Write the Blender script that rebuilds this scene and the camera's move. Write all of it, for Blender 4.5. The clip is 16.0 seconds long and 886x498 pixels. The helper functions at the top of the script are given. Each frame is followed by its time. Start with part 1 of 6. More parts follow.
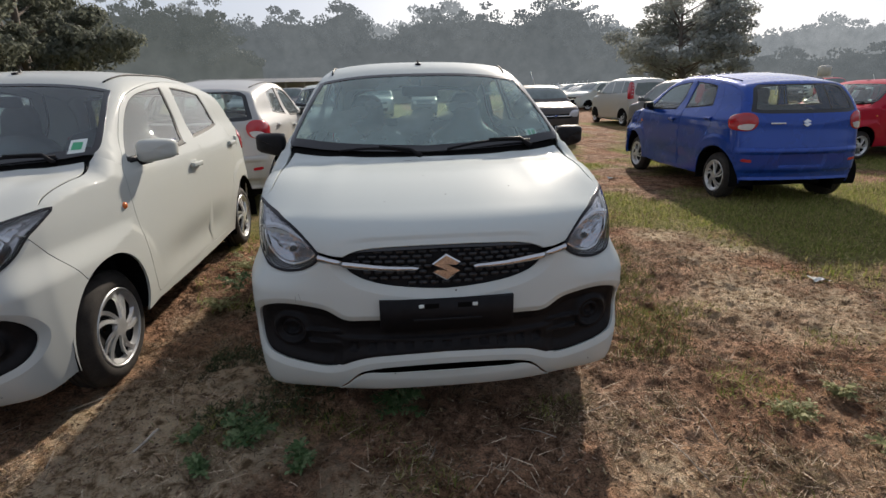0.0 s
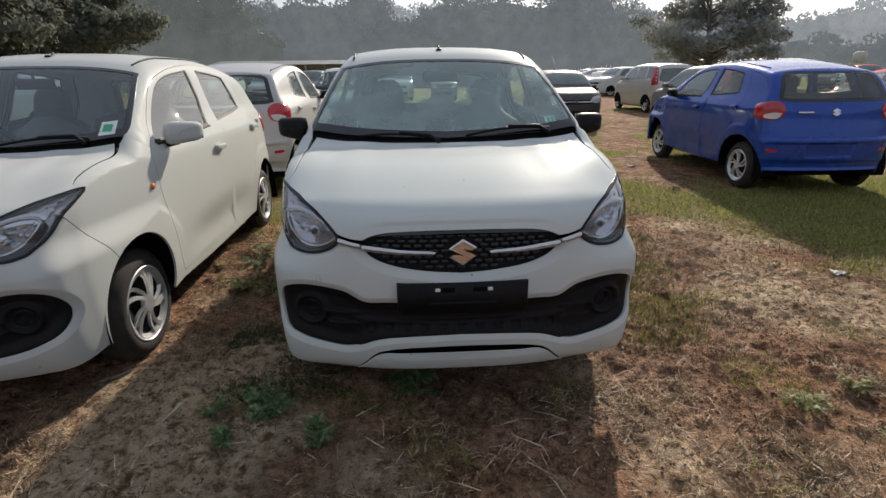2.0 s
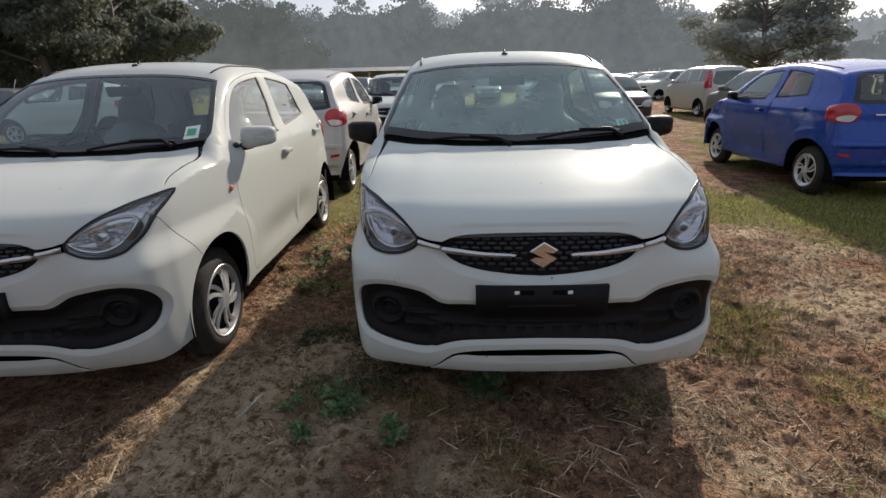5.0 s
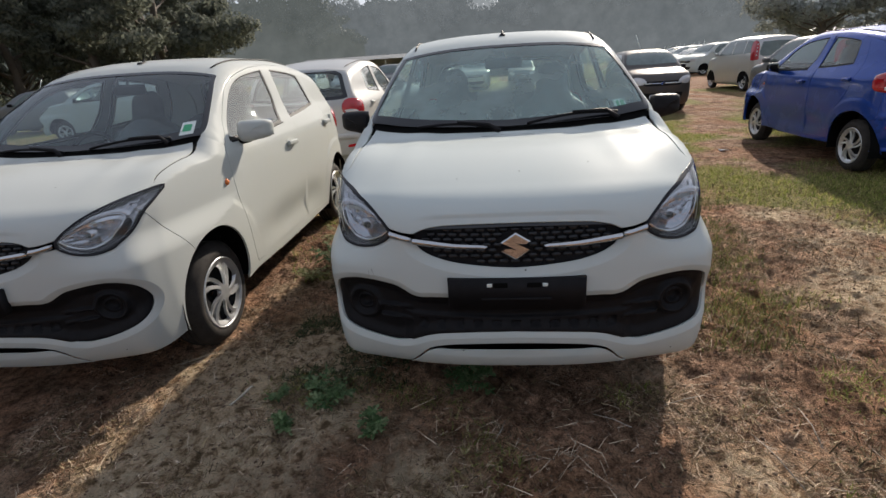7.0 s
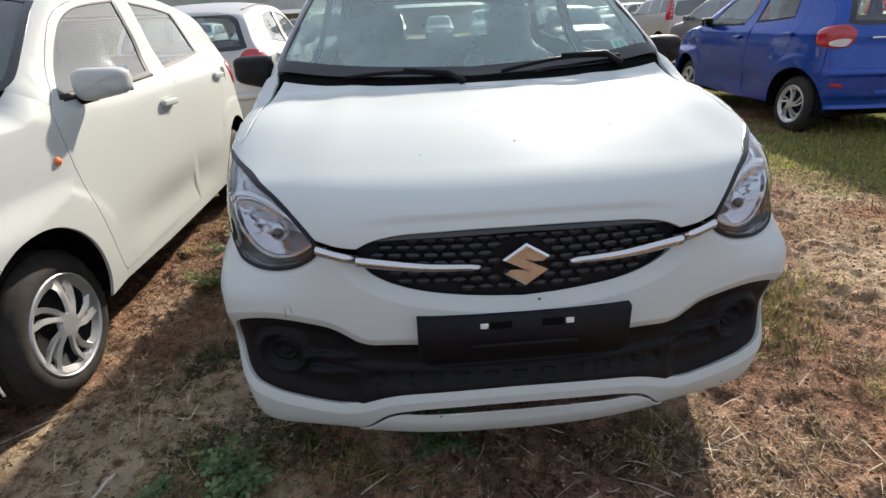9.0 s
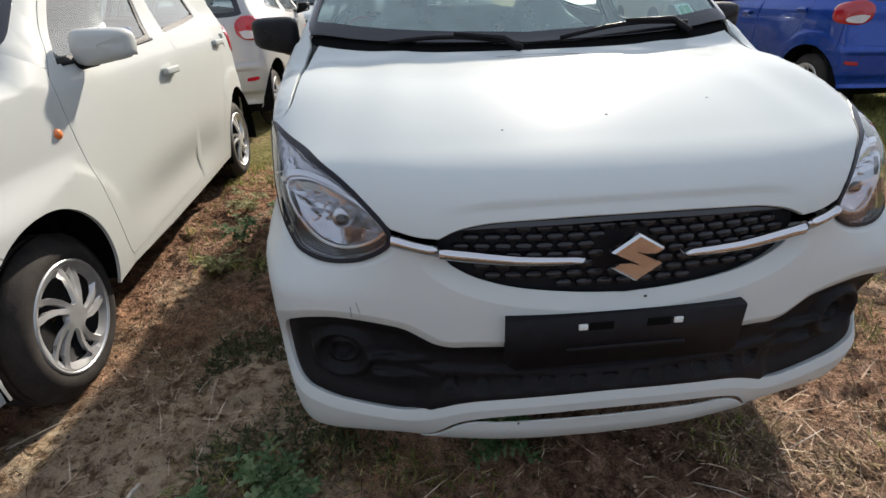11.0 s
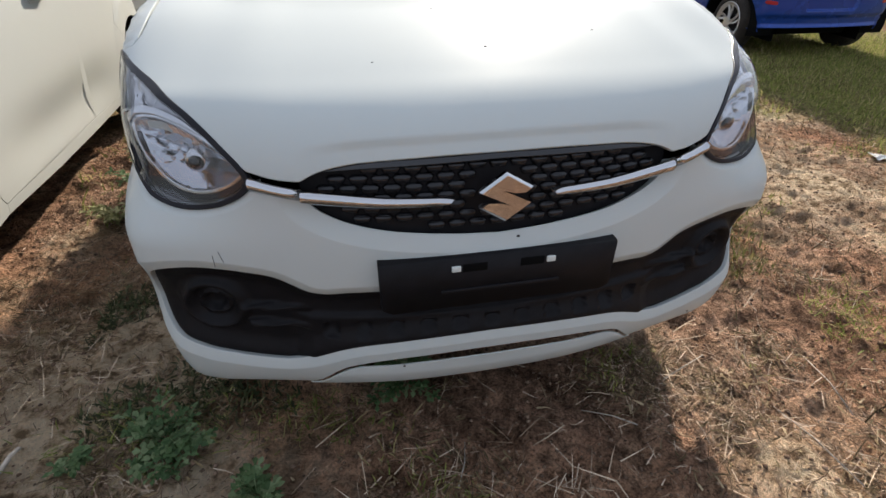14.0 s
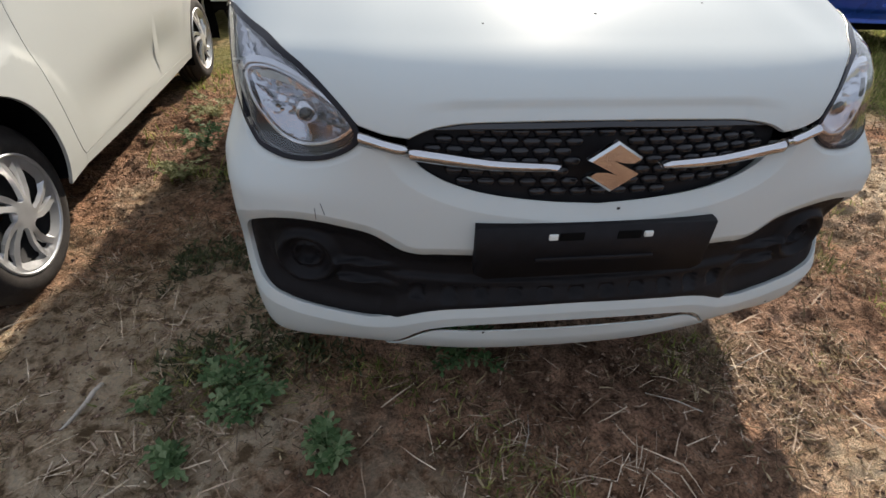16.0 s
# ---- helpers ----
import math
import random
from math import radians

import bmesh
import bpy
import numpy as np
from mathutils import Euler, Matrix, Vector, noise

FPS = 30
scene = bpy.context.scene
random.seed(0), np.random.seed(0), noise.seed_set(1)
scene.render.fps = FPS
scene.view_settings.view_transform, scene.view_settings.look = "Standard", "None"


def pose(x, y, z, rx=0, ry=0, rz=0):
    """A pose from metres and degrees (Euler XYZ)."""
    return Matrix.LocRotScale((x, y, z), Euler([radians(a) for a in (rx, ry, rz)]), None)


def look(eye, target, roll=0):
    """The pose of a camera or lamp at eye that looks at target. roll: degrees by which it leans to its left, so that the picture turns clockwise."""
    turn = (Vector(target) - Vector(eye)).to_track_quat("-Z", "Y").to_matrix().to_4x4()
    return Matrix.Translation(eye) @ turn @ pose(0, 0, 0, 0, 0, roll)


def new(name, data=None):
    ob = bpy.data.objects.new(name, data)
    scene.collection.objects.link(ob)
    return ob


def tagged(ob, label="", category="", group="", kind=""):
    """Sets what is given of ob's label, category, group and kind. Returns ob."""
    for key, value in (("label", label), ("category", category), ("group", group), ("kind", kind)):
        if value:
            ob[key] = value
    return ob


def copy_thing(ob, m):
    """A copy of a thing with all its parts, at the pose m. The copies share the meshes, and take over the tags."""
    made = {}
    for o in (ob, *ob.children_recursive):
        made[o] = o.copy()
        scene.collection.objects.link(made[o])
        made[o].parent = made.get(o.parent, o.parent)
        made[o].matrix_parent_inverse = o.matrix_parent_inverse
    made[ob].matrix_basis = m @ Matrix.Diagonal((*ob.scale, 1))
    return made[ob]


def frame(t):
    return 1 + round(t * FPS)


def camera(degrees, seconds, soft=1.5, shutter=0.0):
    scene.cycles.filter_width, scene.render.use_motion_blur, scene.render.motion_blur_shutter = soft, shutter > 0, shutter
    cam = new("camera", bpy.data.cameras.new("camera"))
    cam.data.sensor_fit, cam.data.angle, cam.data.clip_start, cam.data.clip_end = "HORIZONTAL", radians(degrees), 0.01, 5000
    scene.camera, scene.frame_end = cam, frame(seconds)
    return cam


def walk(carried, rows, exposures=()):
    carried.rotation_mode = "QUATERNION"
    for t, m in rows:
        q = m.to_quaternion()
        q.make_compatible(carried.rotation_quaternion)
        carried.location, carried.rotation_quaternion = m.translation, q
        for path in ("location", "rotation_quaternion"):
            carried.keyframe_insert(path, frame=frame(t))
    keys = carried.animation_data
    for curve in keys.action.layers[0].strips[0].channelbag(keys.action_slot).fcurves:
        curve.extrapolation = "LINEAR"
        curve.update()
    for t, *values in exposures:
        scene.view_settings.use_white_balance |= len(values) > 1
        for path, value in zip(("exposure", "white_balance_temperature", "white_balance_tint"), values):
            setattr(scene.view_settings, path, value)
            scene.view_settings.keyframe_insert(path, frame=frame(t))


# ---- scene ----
from mathutils.geometry import delaunay_2d_cdt

cam = camera(83.4, 16.0)
PATH = [
    (0, (-0.163, -1.718, 1.42), (0.004, 0.179, 0.809), -1.2),
    (0.5, (-0.163, -1.735, 1.406), (0.015, 0.14, 0.735), -0.5),
    (1, (-0.182, -1.773, 1.429), (-0.128, 0.109, 0.757), -0.5),
    (1.5, (-0.164, -1.763, 1.425), (-0.096, 0.12, 0.754), -0.5),
    (2, (-0.167, -1.757, 1.433), (-0.069, 0.126, 0.767), -0.7),
    (2.5, (-0.186, -1.758, 1.436), (-0.086, 0.125, 0.77), -0.9),
    (3, (-0.19, -1.753, 1.453), (-0.09, 0.137, 0.806), -0.8),
    (3.5, (-0.181, -1.722, 1.452), (-0.078, 0.175, 0.829), -0.7),
    (4, (-0.184, -1.675, 1.432), (-0.004, 0.217, 0.81), 0.0),
    (4.5, (-0.261, -1.732, 1.433), (-0.076, 0.159, 0.808), 0.1),
    (4.7, (-0.327, -1.763, 1.429), (-0.266, 0.133, 0.796), -0.3),
    (6.8, (-0.109, -1.715, 1.419), (-0.362, 0.146, 0.733), -3.2),
    (7, (-0.067, -1.696, 1.422), (-0.283, 0.168, 0.731), -3.8),
    (7.5, (-0.07, -1.572, 1.429), (-0.219, 0.298, 0.735), -4.0),
    (8, (-0.188, -1.41, 1.401), (-0.096, 0.466, 0.715), -1.3),
    (8.5, (-0.243, -1.253, 1.339), (-0.115, 0.608, 0.619), -1.0),
    (9, (-0.233, -0.984, 1.303), (-0.145, 0.83, 0.465), -2.8),
    (9.2, (-0.264, -0.928, 1.296), (-0.199, 0.865, 0.412), -4.7),
    (11.3, (-0.45, -0.814, 1.253), (-0.295, 0.947, 0.317), -1.4),
    (11.5, (-0.429, -0.817, 1.24), (-0.278, 0.928, 0.276), -0.9),
    (12, (-0.388, -0.821, 1.221), (-0.192, 0.879, 0.186), -0.3),
    (12.5, (-0.41, -0.826, 1.218), (-0.215, 0.856, 0.153), -0.1),
    (13, (-0.389, -0.823, 1.217), (-0.195, 0.853, 0.143), 0.2),
    (13.5, (-0.353, -0.819, 1.222), (-0.13, 0.852, 0.146), 0.2),
    (14, (-0.286, -0.805, 1.244), (0.043, 0.823, 0.129), 0.2),
    (14.5, (-0.281, -0.8, 1.219), (0.099, 0.849, 0.154), 0.4),
    (15, (-0.275, -0.763, 1.198), (0.049, 0.895, 0.128), -0.6),
    (15.5, (-0.305, -0.739, 1.179), (-0.08, 0.89, 0.041), -1.5),
    (16, (-0.437, -0.806, 1.209), (-0.205, 0.801, 0.04), 2.3),
]
walk(cam, [(t, look(eye, target, roll)) for t, eye, target, roll in PATH], [(0, 0.20, 6600, 11), (0.5, 0.66, 6500, 11), (1.0, 0.14, 6600, 11), (1.6, 0.24, 6600, 11), (6.8, 0.27, 6600, 11), (7.5, 0.41, 6600, 11), (8.0, 0.20, 6600, 11), (8.5, 0.70, 6500, 11), (8.9, 0.85, 6500, 11), (11.5, 0.75, 6500, 11), (12.5, 0.87, 6600, 11), (14.5, 0.78, 6600, 11), (15.5, 0.96, 6600, 11), (16, 0.78, 6600, 11)])

# ---- sky, sun, exposure ----
SUN_AZ, SUN_EL = 21.5, 28.0
world = bpy.data.worlds.new("sky")
scene.world = world
world.use_nodes = True
wn = world.node_tree
sky = wn.nodes.new("ShaderNodeTexSky")
sky.sky_type, sky.sun_disc = "NISHITA", False
sky.sun_elevation, sky.sun_rotation = radians(SUN_EL), radians(SUN_AZ)
sky.air_density, sky.dust_density, sky.ozone_density = 1.0, 2.5, 2.0
haze = wn.nodes.new("ShaderNodeHueSaturation")
haze.inputs["Saturation"].default_value = 0.5
veil = wn.nodes.new("ShaderNodeMix")
veil.data_type = "RGBA"
veil.inputs["Factor"].default_value = 0.72
veil.inputs[7].default_value = (2.9, 3.3, 4.1, 1)
wn.links.new(sky.outputs["Color"], haze.inputs["Color"])
wn.links.new(haze.outputs["Color"], veil.inputs[6])
wn.links.new(veil.outputs[2], wn.nodes["Background"].inputs["Color"])
wn.nodes["Background"].inputs["Strength"].default_value = 0.141
sun_way = Vector((math.sin(radians(SUN_AZ)) * math.cos(radians(SUN_EL)), math.cos(radians(SUN_AZ)) * math.cos(radians(SUN_EL)), math.sin(radians(SUN_EL))))
sun = new("sun", bpy.data.lights.new("sun", "SUN"))
sun.data.energy, sun.data.angle, sun.data.color = 5.0, radians(1.2), (1.0, 0.90, 0.77)
sun.matrix_world = look(sun_way * 60, (0, 0, 0))


# ---- materials ----
def mat(name):
    m = bpy.data.materials.new(name)
    m.use_nodes = True
    t = m.node_tree
    return m, t, t.nodes["Principled BSDF"]


def node(t, kind, **inputs):
    n = t.nodes.new("ShaderNode" + kind)
    for k, v in inputs.items():
        n.inputs[k.replace("_", " ")].default_value = v
    return n


def noise_of(t, scale, detail=4.0, rough=.55, space="Object"):
    co = t.nodes.new("ShaderNodeTexCoord")
    n = node(t, "TexNoise", Scale=scale, Detail=detail, Roughness=rough)
    t.links.new(co.outputs[space], n.inputs["Vector"])
    return n


def ramp(t, source, stops):
    r = t.nodes.new("ShaderNodeValToRGB")
    while len(r.color_ramp.elements) < len(stops):
        r.color_ramp.elements.new(0.5)
    for e, (p, c) in zip(r.color_ramp.elements, stops):
        e.position, e.color = p, (*c, 1)
    t.links.new(source, r.inputs["Fac"])
    return r


def mixed(t, fac, a, b):
    m = t.nodes.new("ShaderNodeMix")
    m.data_type = "RGBA"
    for sock, v in ((m.inputs["Factor"], fac), (m.inputs[6], a), (m.inputs[7], b)):
        if hasattr(v, "is_output"):
            t.links.new(v, sock)
        else:
            sock.default_value = v if isinstance(v, float) else (*v, 1)
    return m.outputs[2]


def bump(t, p, height, strength, distance):
    b = node(t, "Bump", Strength=strength, Distance=distance)
    t.links.new(height, b.inputs["Height"])
    t.links.new(b.outputs["Normal"], p.inputs["Normal"])


def plain(name, c, rough=.5, metal=0.0, coat=0.0, grain=0.0, scale=60.0, spread=.12):
    """A surface with mottling at two scales, and a fine relief where grain is given."""
    m, t, p = mat(name)
    a, b = noise_of(t, scale * .12, 3), noise_of(t, scale, 5)
    dark, light = tuple(v * (1 - spread) for v in c), tuple(min(1, v * (1 + spread)) for v in c)
    one = ramp(t, a.outputs["Fac"], ((.3, dark), (.7, light)))
    two = ramp(t, b.outputs["Fac"], ((.25, (1 - spread,) * 3), (.75, (1, 1, 1))))
    mul = t.nodes.new("ShaderNodeMix")
    mul.data_type, mul.blend_type = "RGBA", "MULTIPLY"
    mul.inputs["Factor"].default_value = 1.0
    t.links.new(one.outputs["Color"], mul.inputs[6])
    t.links.new(two.outputs["Color"], mul.inputs[7])
    t.links.new(mul.outputs[2], p.inputs["Base Color"])
    p.inputs["Roughness"].default_value, p.inputs["Metallic"].default_value = rough, metal
    p.inputs["Coat Weight"].default_value = coat
    if grain:
        bump(t, p, b.outputs["Fac"], grain, .002)
    return m


def paint(name, c, metal=0.0, rough=.38, dusty=.22):
    """Car paint under lacquer, with a thin film of dust."""
    m, t, p = mat(name)
    dust, fine = noise_of(t, 3.0, 5), noise_of(t, 240.0, 3)
    film = ramp(t, dust.outputs["Fac"], ((.40, (0, 0, 0)), (.85, (dusty,) * 3)))
    col = mixed(t, film.outputs["Color"], c, tuple(.75 * v + .25 * w for v, w in zip(c, (.42, .36, .28))))
    t.links.new(col, p.inputs["Base Color"])
    r = t.nodes.new("ShaderNodeMapRange")
    r.inputs["To Min"].default_value, r.inputs["To Max"].default_value = rough - .04, rough + .14
    t.links.new(dust.outputs["Fac"], r.inputs["Value"])
    t.links.new(r.outputs["Result"], p.inputs["Roughness"])
    p.inputs["Metallic"].default_value = metal
    p.inputs["Specular IOR Level"].default_value = .01
    p.inputs["Coat Weight"].default_value, p.inputs["Coat Roughness"].default_value = .34, .06
    bump(t, p, fine.outputs["Fac"], .02, .001)
    return m


def pane(name, tint, gloss=.04, dust=.06, least=.05, power=5.0):
    """Thin glass: lets light through with a tint and mirrors by Fresnel, with a diffuse film for dust and painted-in
    sky reflection.
    """
    m, t, p = mat(name)
    t.nodes.remove(p)
    out = t.nodes["Material Output"]
    clear = node(t, "BsdfTransparent", Color=(*tint, 1))
    shine = node(t, "BsdfGlossy", Color=(1, 1, 1, 1), Roughness=gloss)
    film = node(t, "BsdfDiffuse", Color=(*(min(1, .72 * v) for v in tint), 1))
    facing = node(t, "LayerWeight", Blend=.5)
    steep = node(t, "Math")
    steep.operation = "POWER"
    steep.inputs[1].default_value = power
    fres = node(t, "MapRange")
    fres.inputs["To Min"].default_value = least
    t.links.new(facing.outputs["Facing"], steep.inputs[0])
    t.links.new(steep.outputs[0], fres.inputs["Value"])
    n = noise_of(t, 4.0, 5)
    f = t.nodes.new("ShaderNodeMapRange")
    f.inputs["To Min"].default_value, f.inputs["To Max"].default_value = dust * .4, dust * 1.6
    t.links.new(n.outputs["Fac"], f.inputs["Value"])
    m1, m2 = t.nodes.new("ShaderNodeMixShader"), t.nodes.new("ShaderNodeMixShader")
    t.links.new(f.outputs["Result"], m1.inputs[0])
    t.links.new(clear.outputs[0], m1.inputs[1])
    t.links.new(film.outputs[0], m1.inputs[2])
    t.links.new(fres.outputs[0], m2.inputs[0])
    t.links.new(m1.outputs[0], m2.inputs[1])
    t.links.new(shine.outputs[0], m2.inputs[2])
    t.links.new(m2.outputs[0], out.inputs["Surface"])
    return m


WHITE = paint("white_paint", (.525, .560, .540))
CREAM = paint("pearl_white_paint", (.468, .484, .462))
BLUE = paint("blue_paint", (.013, .058, .31), .3, .22, .02)
BLUE.node_tree.nodes["Principled BSDF"].inputs["Coat Weight"].default_value = .8
SILVER = paint("silver_paint", (.50, .50, .48), .6, .34)
GREY = paint("grey_paint", (.16, .165, .17), .5, .34)
RED = paint("red_paint", (.40, .010, .028), .1, .3, .08)
BROWN = paint("brown_paint", (.09, .08, .075), .4, .34)
BLACK = plain("black_plastic", (.0095, .009, .0105), .55, 0, 0, .25, 260, .25)
GLOSSBLACK = plain("gloss_black", (.006, .006, .008), .18, 0, .3, 0, 60, .2)
RUBBER = plain("tyre_rubber", (.042, .037, .034), .78, 0, 0, .35, 120, .3)
DUSTRUBBER = plain("dusty_rubber", (.045, .038, .032), .85, 0, 0, .35, 120, .35)
GAPBLACK = plain("liner_black", (.006, .006, .006), .9, 0, 0, 0, 40, .2)
CHROME = plain("chrome", (.56, .56, .57), .13, 1.0, 0, 0, 30, .05)
GOLD = plain("badge_chrome", (.60, .61, .61), .14, 1.0, 0, 0, 30, .05)
ALLOY = plain("silver_wheel_cover", (.62, .63, .64), .38, .7, .2, 0, 30, .1)
REFLECT = plain("reflector", (.52, .53, .56), .07, 1.0, 0, 0, 30, .06)
LAMPGREY = plain("lamp_housing", (.38, .38, .40), .24, .70, 0, 0, 30, .10)
LAMPBLACK = plain("lamp_black", (.022, .022, .026), .22, 0, 0, 0, 60, .2)
STUDBLACK = plain("stud_black", (.012, .012, .014), .20, 0, .25, 0, 60, .2)
TRIMGREY = plain("interior_grey", (.10, .10, .105), .7, 0, 0, .3, 160, .15)
TRIMDARK = plain("interior_dark", (.022, .022, .024), .7, 0, 0, .3, 160, .2)
HEADLINER = plain("headliner", (.42, .42, .40), .85, 0, 0, .2, 200, .08)
SEATCLOTH = plain("seat_cloth", (.10, .10, .105), .8, 0, 0, .5, 300, .25)
FILMWRAP = pane("plastic_wrap", (.90, .93, .93), .12, .16)
# heavy teal film: dust, plus mirrored sky painted in
WINDSCREEN = pane("windscreen_glass", (.74, .95, .90), .015, .33)
# weaker, bluer film paints in a darker reflection
DARKSCREEN = pane("thin_film_windscreen_glass", (.66, .78, .82), .015, .09)
SIDEGLASS = pane("side_glass", (.86, .93, .89), .015, .09)
LENS = pane("clear_lens", (.93, .94, .95), .04, .012, .06, 4.0)
REDLENS = plain("red_lamp_lens", (.42, .012, .02), .12, 0, .6, 0, 40, .15)
CLEARLAMP = plain("white_lamp_lens", (.62, .60, .60), .15, .2, .6, 0, 40, .1)
AMBER = plain("amber_lens", (.75, .20, .05), .2, 0, .5, 0, 40, .1)
STICKER = plain("sticker_white", (.72, .76, .72), .5, 0, 0, 0, 60, .05)
GREENINK = plain("sticker_green", (.05, .36, .17), .5, 0, 0, 0, 60, .1)
for m, level in ((BLACK, .18), (RUBBER, .2), (GAPBLACK, .05), (LAMPBLACK, .12), (STUDBLACK, .3), (TRIMDARK, .2)):
    m.node_tree.nodes["Principled BSDF"].inputs["Specular IOR Level"].default_value = level
SCREENGREY = plain("pale_car_glass", (.12, .155, .145), .07, 0, .5, 0, 10, .25)
PEARL = paint("silver_white_paint", (.42, .42, .41), .3, .36)


# ---- meshes and panels ----
def part(name, made, material, parent, label="", flat=False):
    """One mesh object from (verts, faces, loop normals or None), under a thing or a part."""
    verts, faces, normals = made
    me = bpy.data.meshes.new(name)
    me.from_pydata([tuple(v) for v in verts], [], [tuple(int(i) for i in f) for f in faces])
    me.materials.append(material)
    if flat:
        me.shade_flat()
    else:
        me.shade_smooth()
        if normals is not None:
            me.normals_split_custom_set([tuple(n) for n in normals])
    ob = new(name, me)
    if parent:
        ob.parent = parent
    if label:
        ob["label"] = label
    return ob


def joined(*pieces):
    verts, faces = [], []
    for v, f, *_ in pieces:
        k = len(verts)
        verts += [tuple(p) for p in v]
        faces += [tuple(i + k for i in q) for q in f]
    return verts, faces, None


def moved(made, m):
    return [tuple(m @ Vector(v)) for v in made[0]], made[1], None


def from_bm(bm):
    bm.verts.index_update()
    out = [v.co.copy() for v in bm.verts], [[v.index for v in f.verts] for f in bm.faces], None
    bm.free()
    return out


def block(x0, x1, y0, y1, z0, z1, r=.01, seg=2):
    """A box with rounded edges."""
    bm = bmesh.new()
    bmesh.ops.create_cube(bm, size=1)
    for v in bm.verts:
        v.co = Vector(((x0 + x1) / 2 + v.co.x * (x1 - x0), (y0 + y1) / 2 + v.co.y * (y1 - y0), (z0 + z1) / 2 + v.co.z * (z1 - z0)))
    if r:
        bmesh.ops.bevel(bm, geom=bm.edges[:], offset=r, segments=seg, affect="EDGES", profile=.6)
    return from_bm(bm)


def soft(verts_fn, nu, nv, closed_u=False, closed_v=False):
    """A grid surface from a function of two numbers in 0..1."""
    verts = [verts_fn(i / (nu if closed_u else nu - 1), j / (nv if closed_v else nv - 1)) for i in range(nu) for j in range(nv)]
    faces = []
    for i in range(nu if closed_u else nu - 1):
        for j in range(nv if closed_v else nv - 1):
            a, b = i, (i + 1) % nu
            c, d = j, (j + 1) % nv
            faces.append((a * nv + c, b * nv + c, b * nv + d, a * nv + d))
    return verts, faces, None


def lathe(profile, n=48):
    """Turns a profile of (radius, along) about the x axis."""
    m = len(profile)
    verts = [(a, r * math.cos(2 * math.pi * i / n), r * math.sin(2 * math.pi * i / n)) for i in range(n) for r, a in profile]
    faces = [(i * m + j, i * m + j + 1, ((i + 1) % n) * m + j + 1, ((i + 1) % n) * m + j) for i in range(n) for j in range(m - 1)]
    return verts, faces, None


def tube(points, radius, n=8, ends=True):
    """A rod along points; radius is one number or one a point."""
    pts = [Vector(p) for p in points]
    rad = radius if isinstance(radius, (list, tuple)) else [radius] * len(pts)
    verts, faces, up = [], [], None
    for i, p in enumerate(pts):
        d = (pts[min(i + 1, len(pts) - 1)] - pts[max(i - 1, 0)]).normalized()
        up = d.orthogonal().normalized() if up is None else (up - d * up.dot(d)).normalized()
        s = d.cross(up)
        verts += [p + (up * math.cos(2 * math.pi * k / n) + s * math.sin(2 * math.pi * k / n)) * rad[i] for k in range(n)]
    for i in range(len(pts) - 1):
        faces += [(i * n + k, i * n + (k + 1) % n, (i + 1) * n + (k + 1) % n, (i + 1) * n + k) for k in range(n)]
    if ends:
        faces += [tuple(reversed(range(n))), tuple(range((len(pts) - 1) * n, len(pts) * n))]
    return verts, faces, None


def prism(outline, depth, bevel=.0):
    """A plate in the x-z plane from an outline, from y = 0 back to y = depth, with a chamfered face."""
    n = len(outline)
    c = np.mean(outline, 0)
    inner = [(c[0] + (x - c[0]) * (1 - bevel), c[1] + (z - c[1]) * (1 - bevel)) for x, z in outline]
    tris = inside_fill(inner)
    verts = [(x, 0, z) for x, z in inner] + [(x, depth * .35, z) for x, z in outline] + [(x, depth, z) for x, z in outline]
    faces = [tuple(t) for t in tris]
    for i in range(n):
        j = (i + 1) % n
        faces += [(i, j, n + j, n + i), (n + i, n + j, 2 * n + j, 2 * n + i)]
    return verts, faces, None


def inside(points, loop):
    """Which points lie inside a closed loop (even-odd)."""
    p, l = np.asarray(points, float), np.asarray(loop, float)
    hit = np.zeros(len(p), bool)
    for (x0, y0), (x1, y1) in zip(l, np.roll(l, -1, 0)):
        if y0 == y1:
            continue
        cross = (y0 > p[:, 1]) != (y1 > p[:, 1])
        hit ^= cross & (p[:, 0] < (x1 - x0) * (p[:, 1] - y0) / (y1 - y0) + x0)
    return hit


def gap_to(points, loop):
    """The distance of points from a closed loop's edges."""
    p, l = np.asarray(points, float), np.asarray(loop, float)
    best = np.full(len(p), 9.0)
    for a, b in zip(l, np.roll(l, -1, 0)):
        d = b - a
        s = d @ d
        if s < 1e-14:
            continue
        t = np.clip(((p - a) @ d) / s, 0, 1)
        best = np.minimum(best, np.linalg.norm(p - a - t[:, None] * d, axis=1))
    return best


def inside_fill(loop):
    v, _, f, *_ = delaunay_2d_cdt([Vector(p) for p in loop], [(i, (i + 1) % len(loop)) for i in range(len(loop))], [], 0, 1e-6)
    v = np.array([tuple(p) for p in v])
    keep = inside([v[list(t)].mean(0) for t in f], loop)
    return [t for t, k in zip(f, keep) if k]


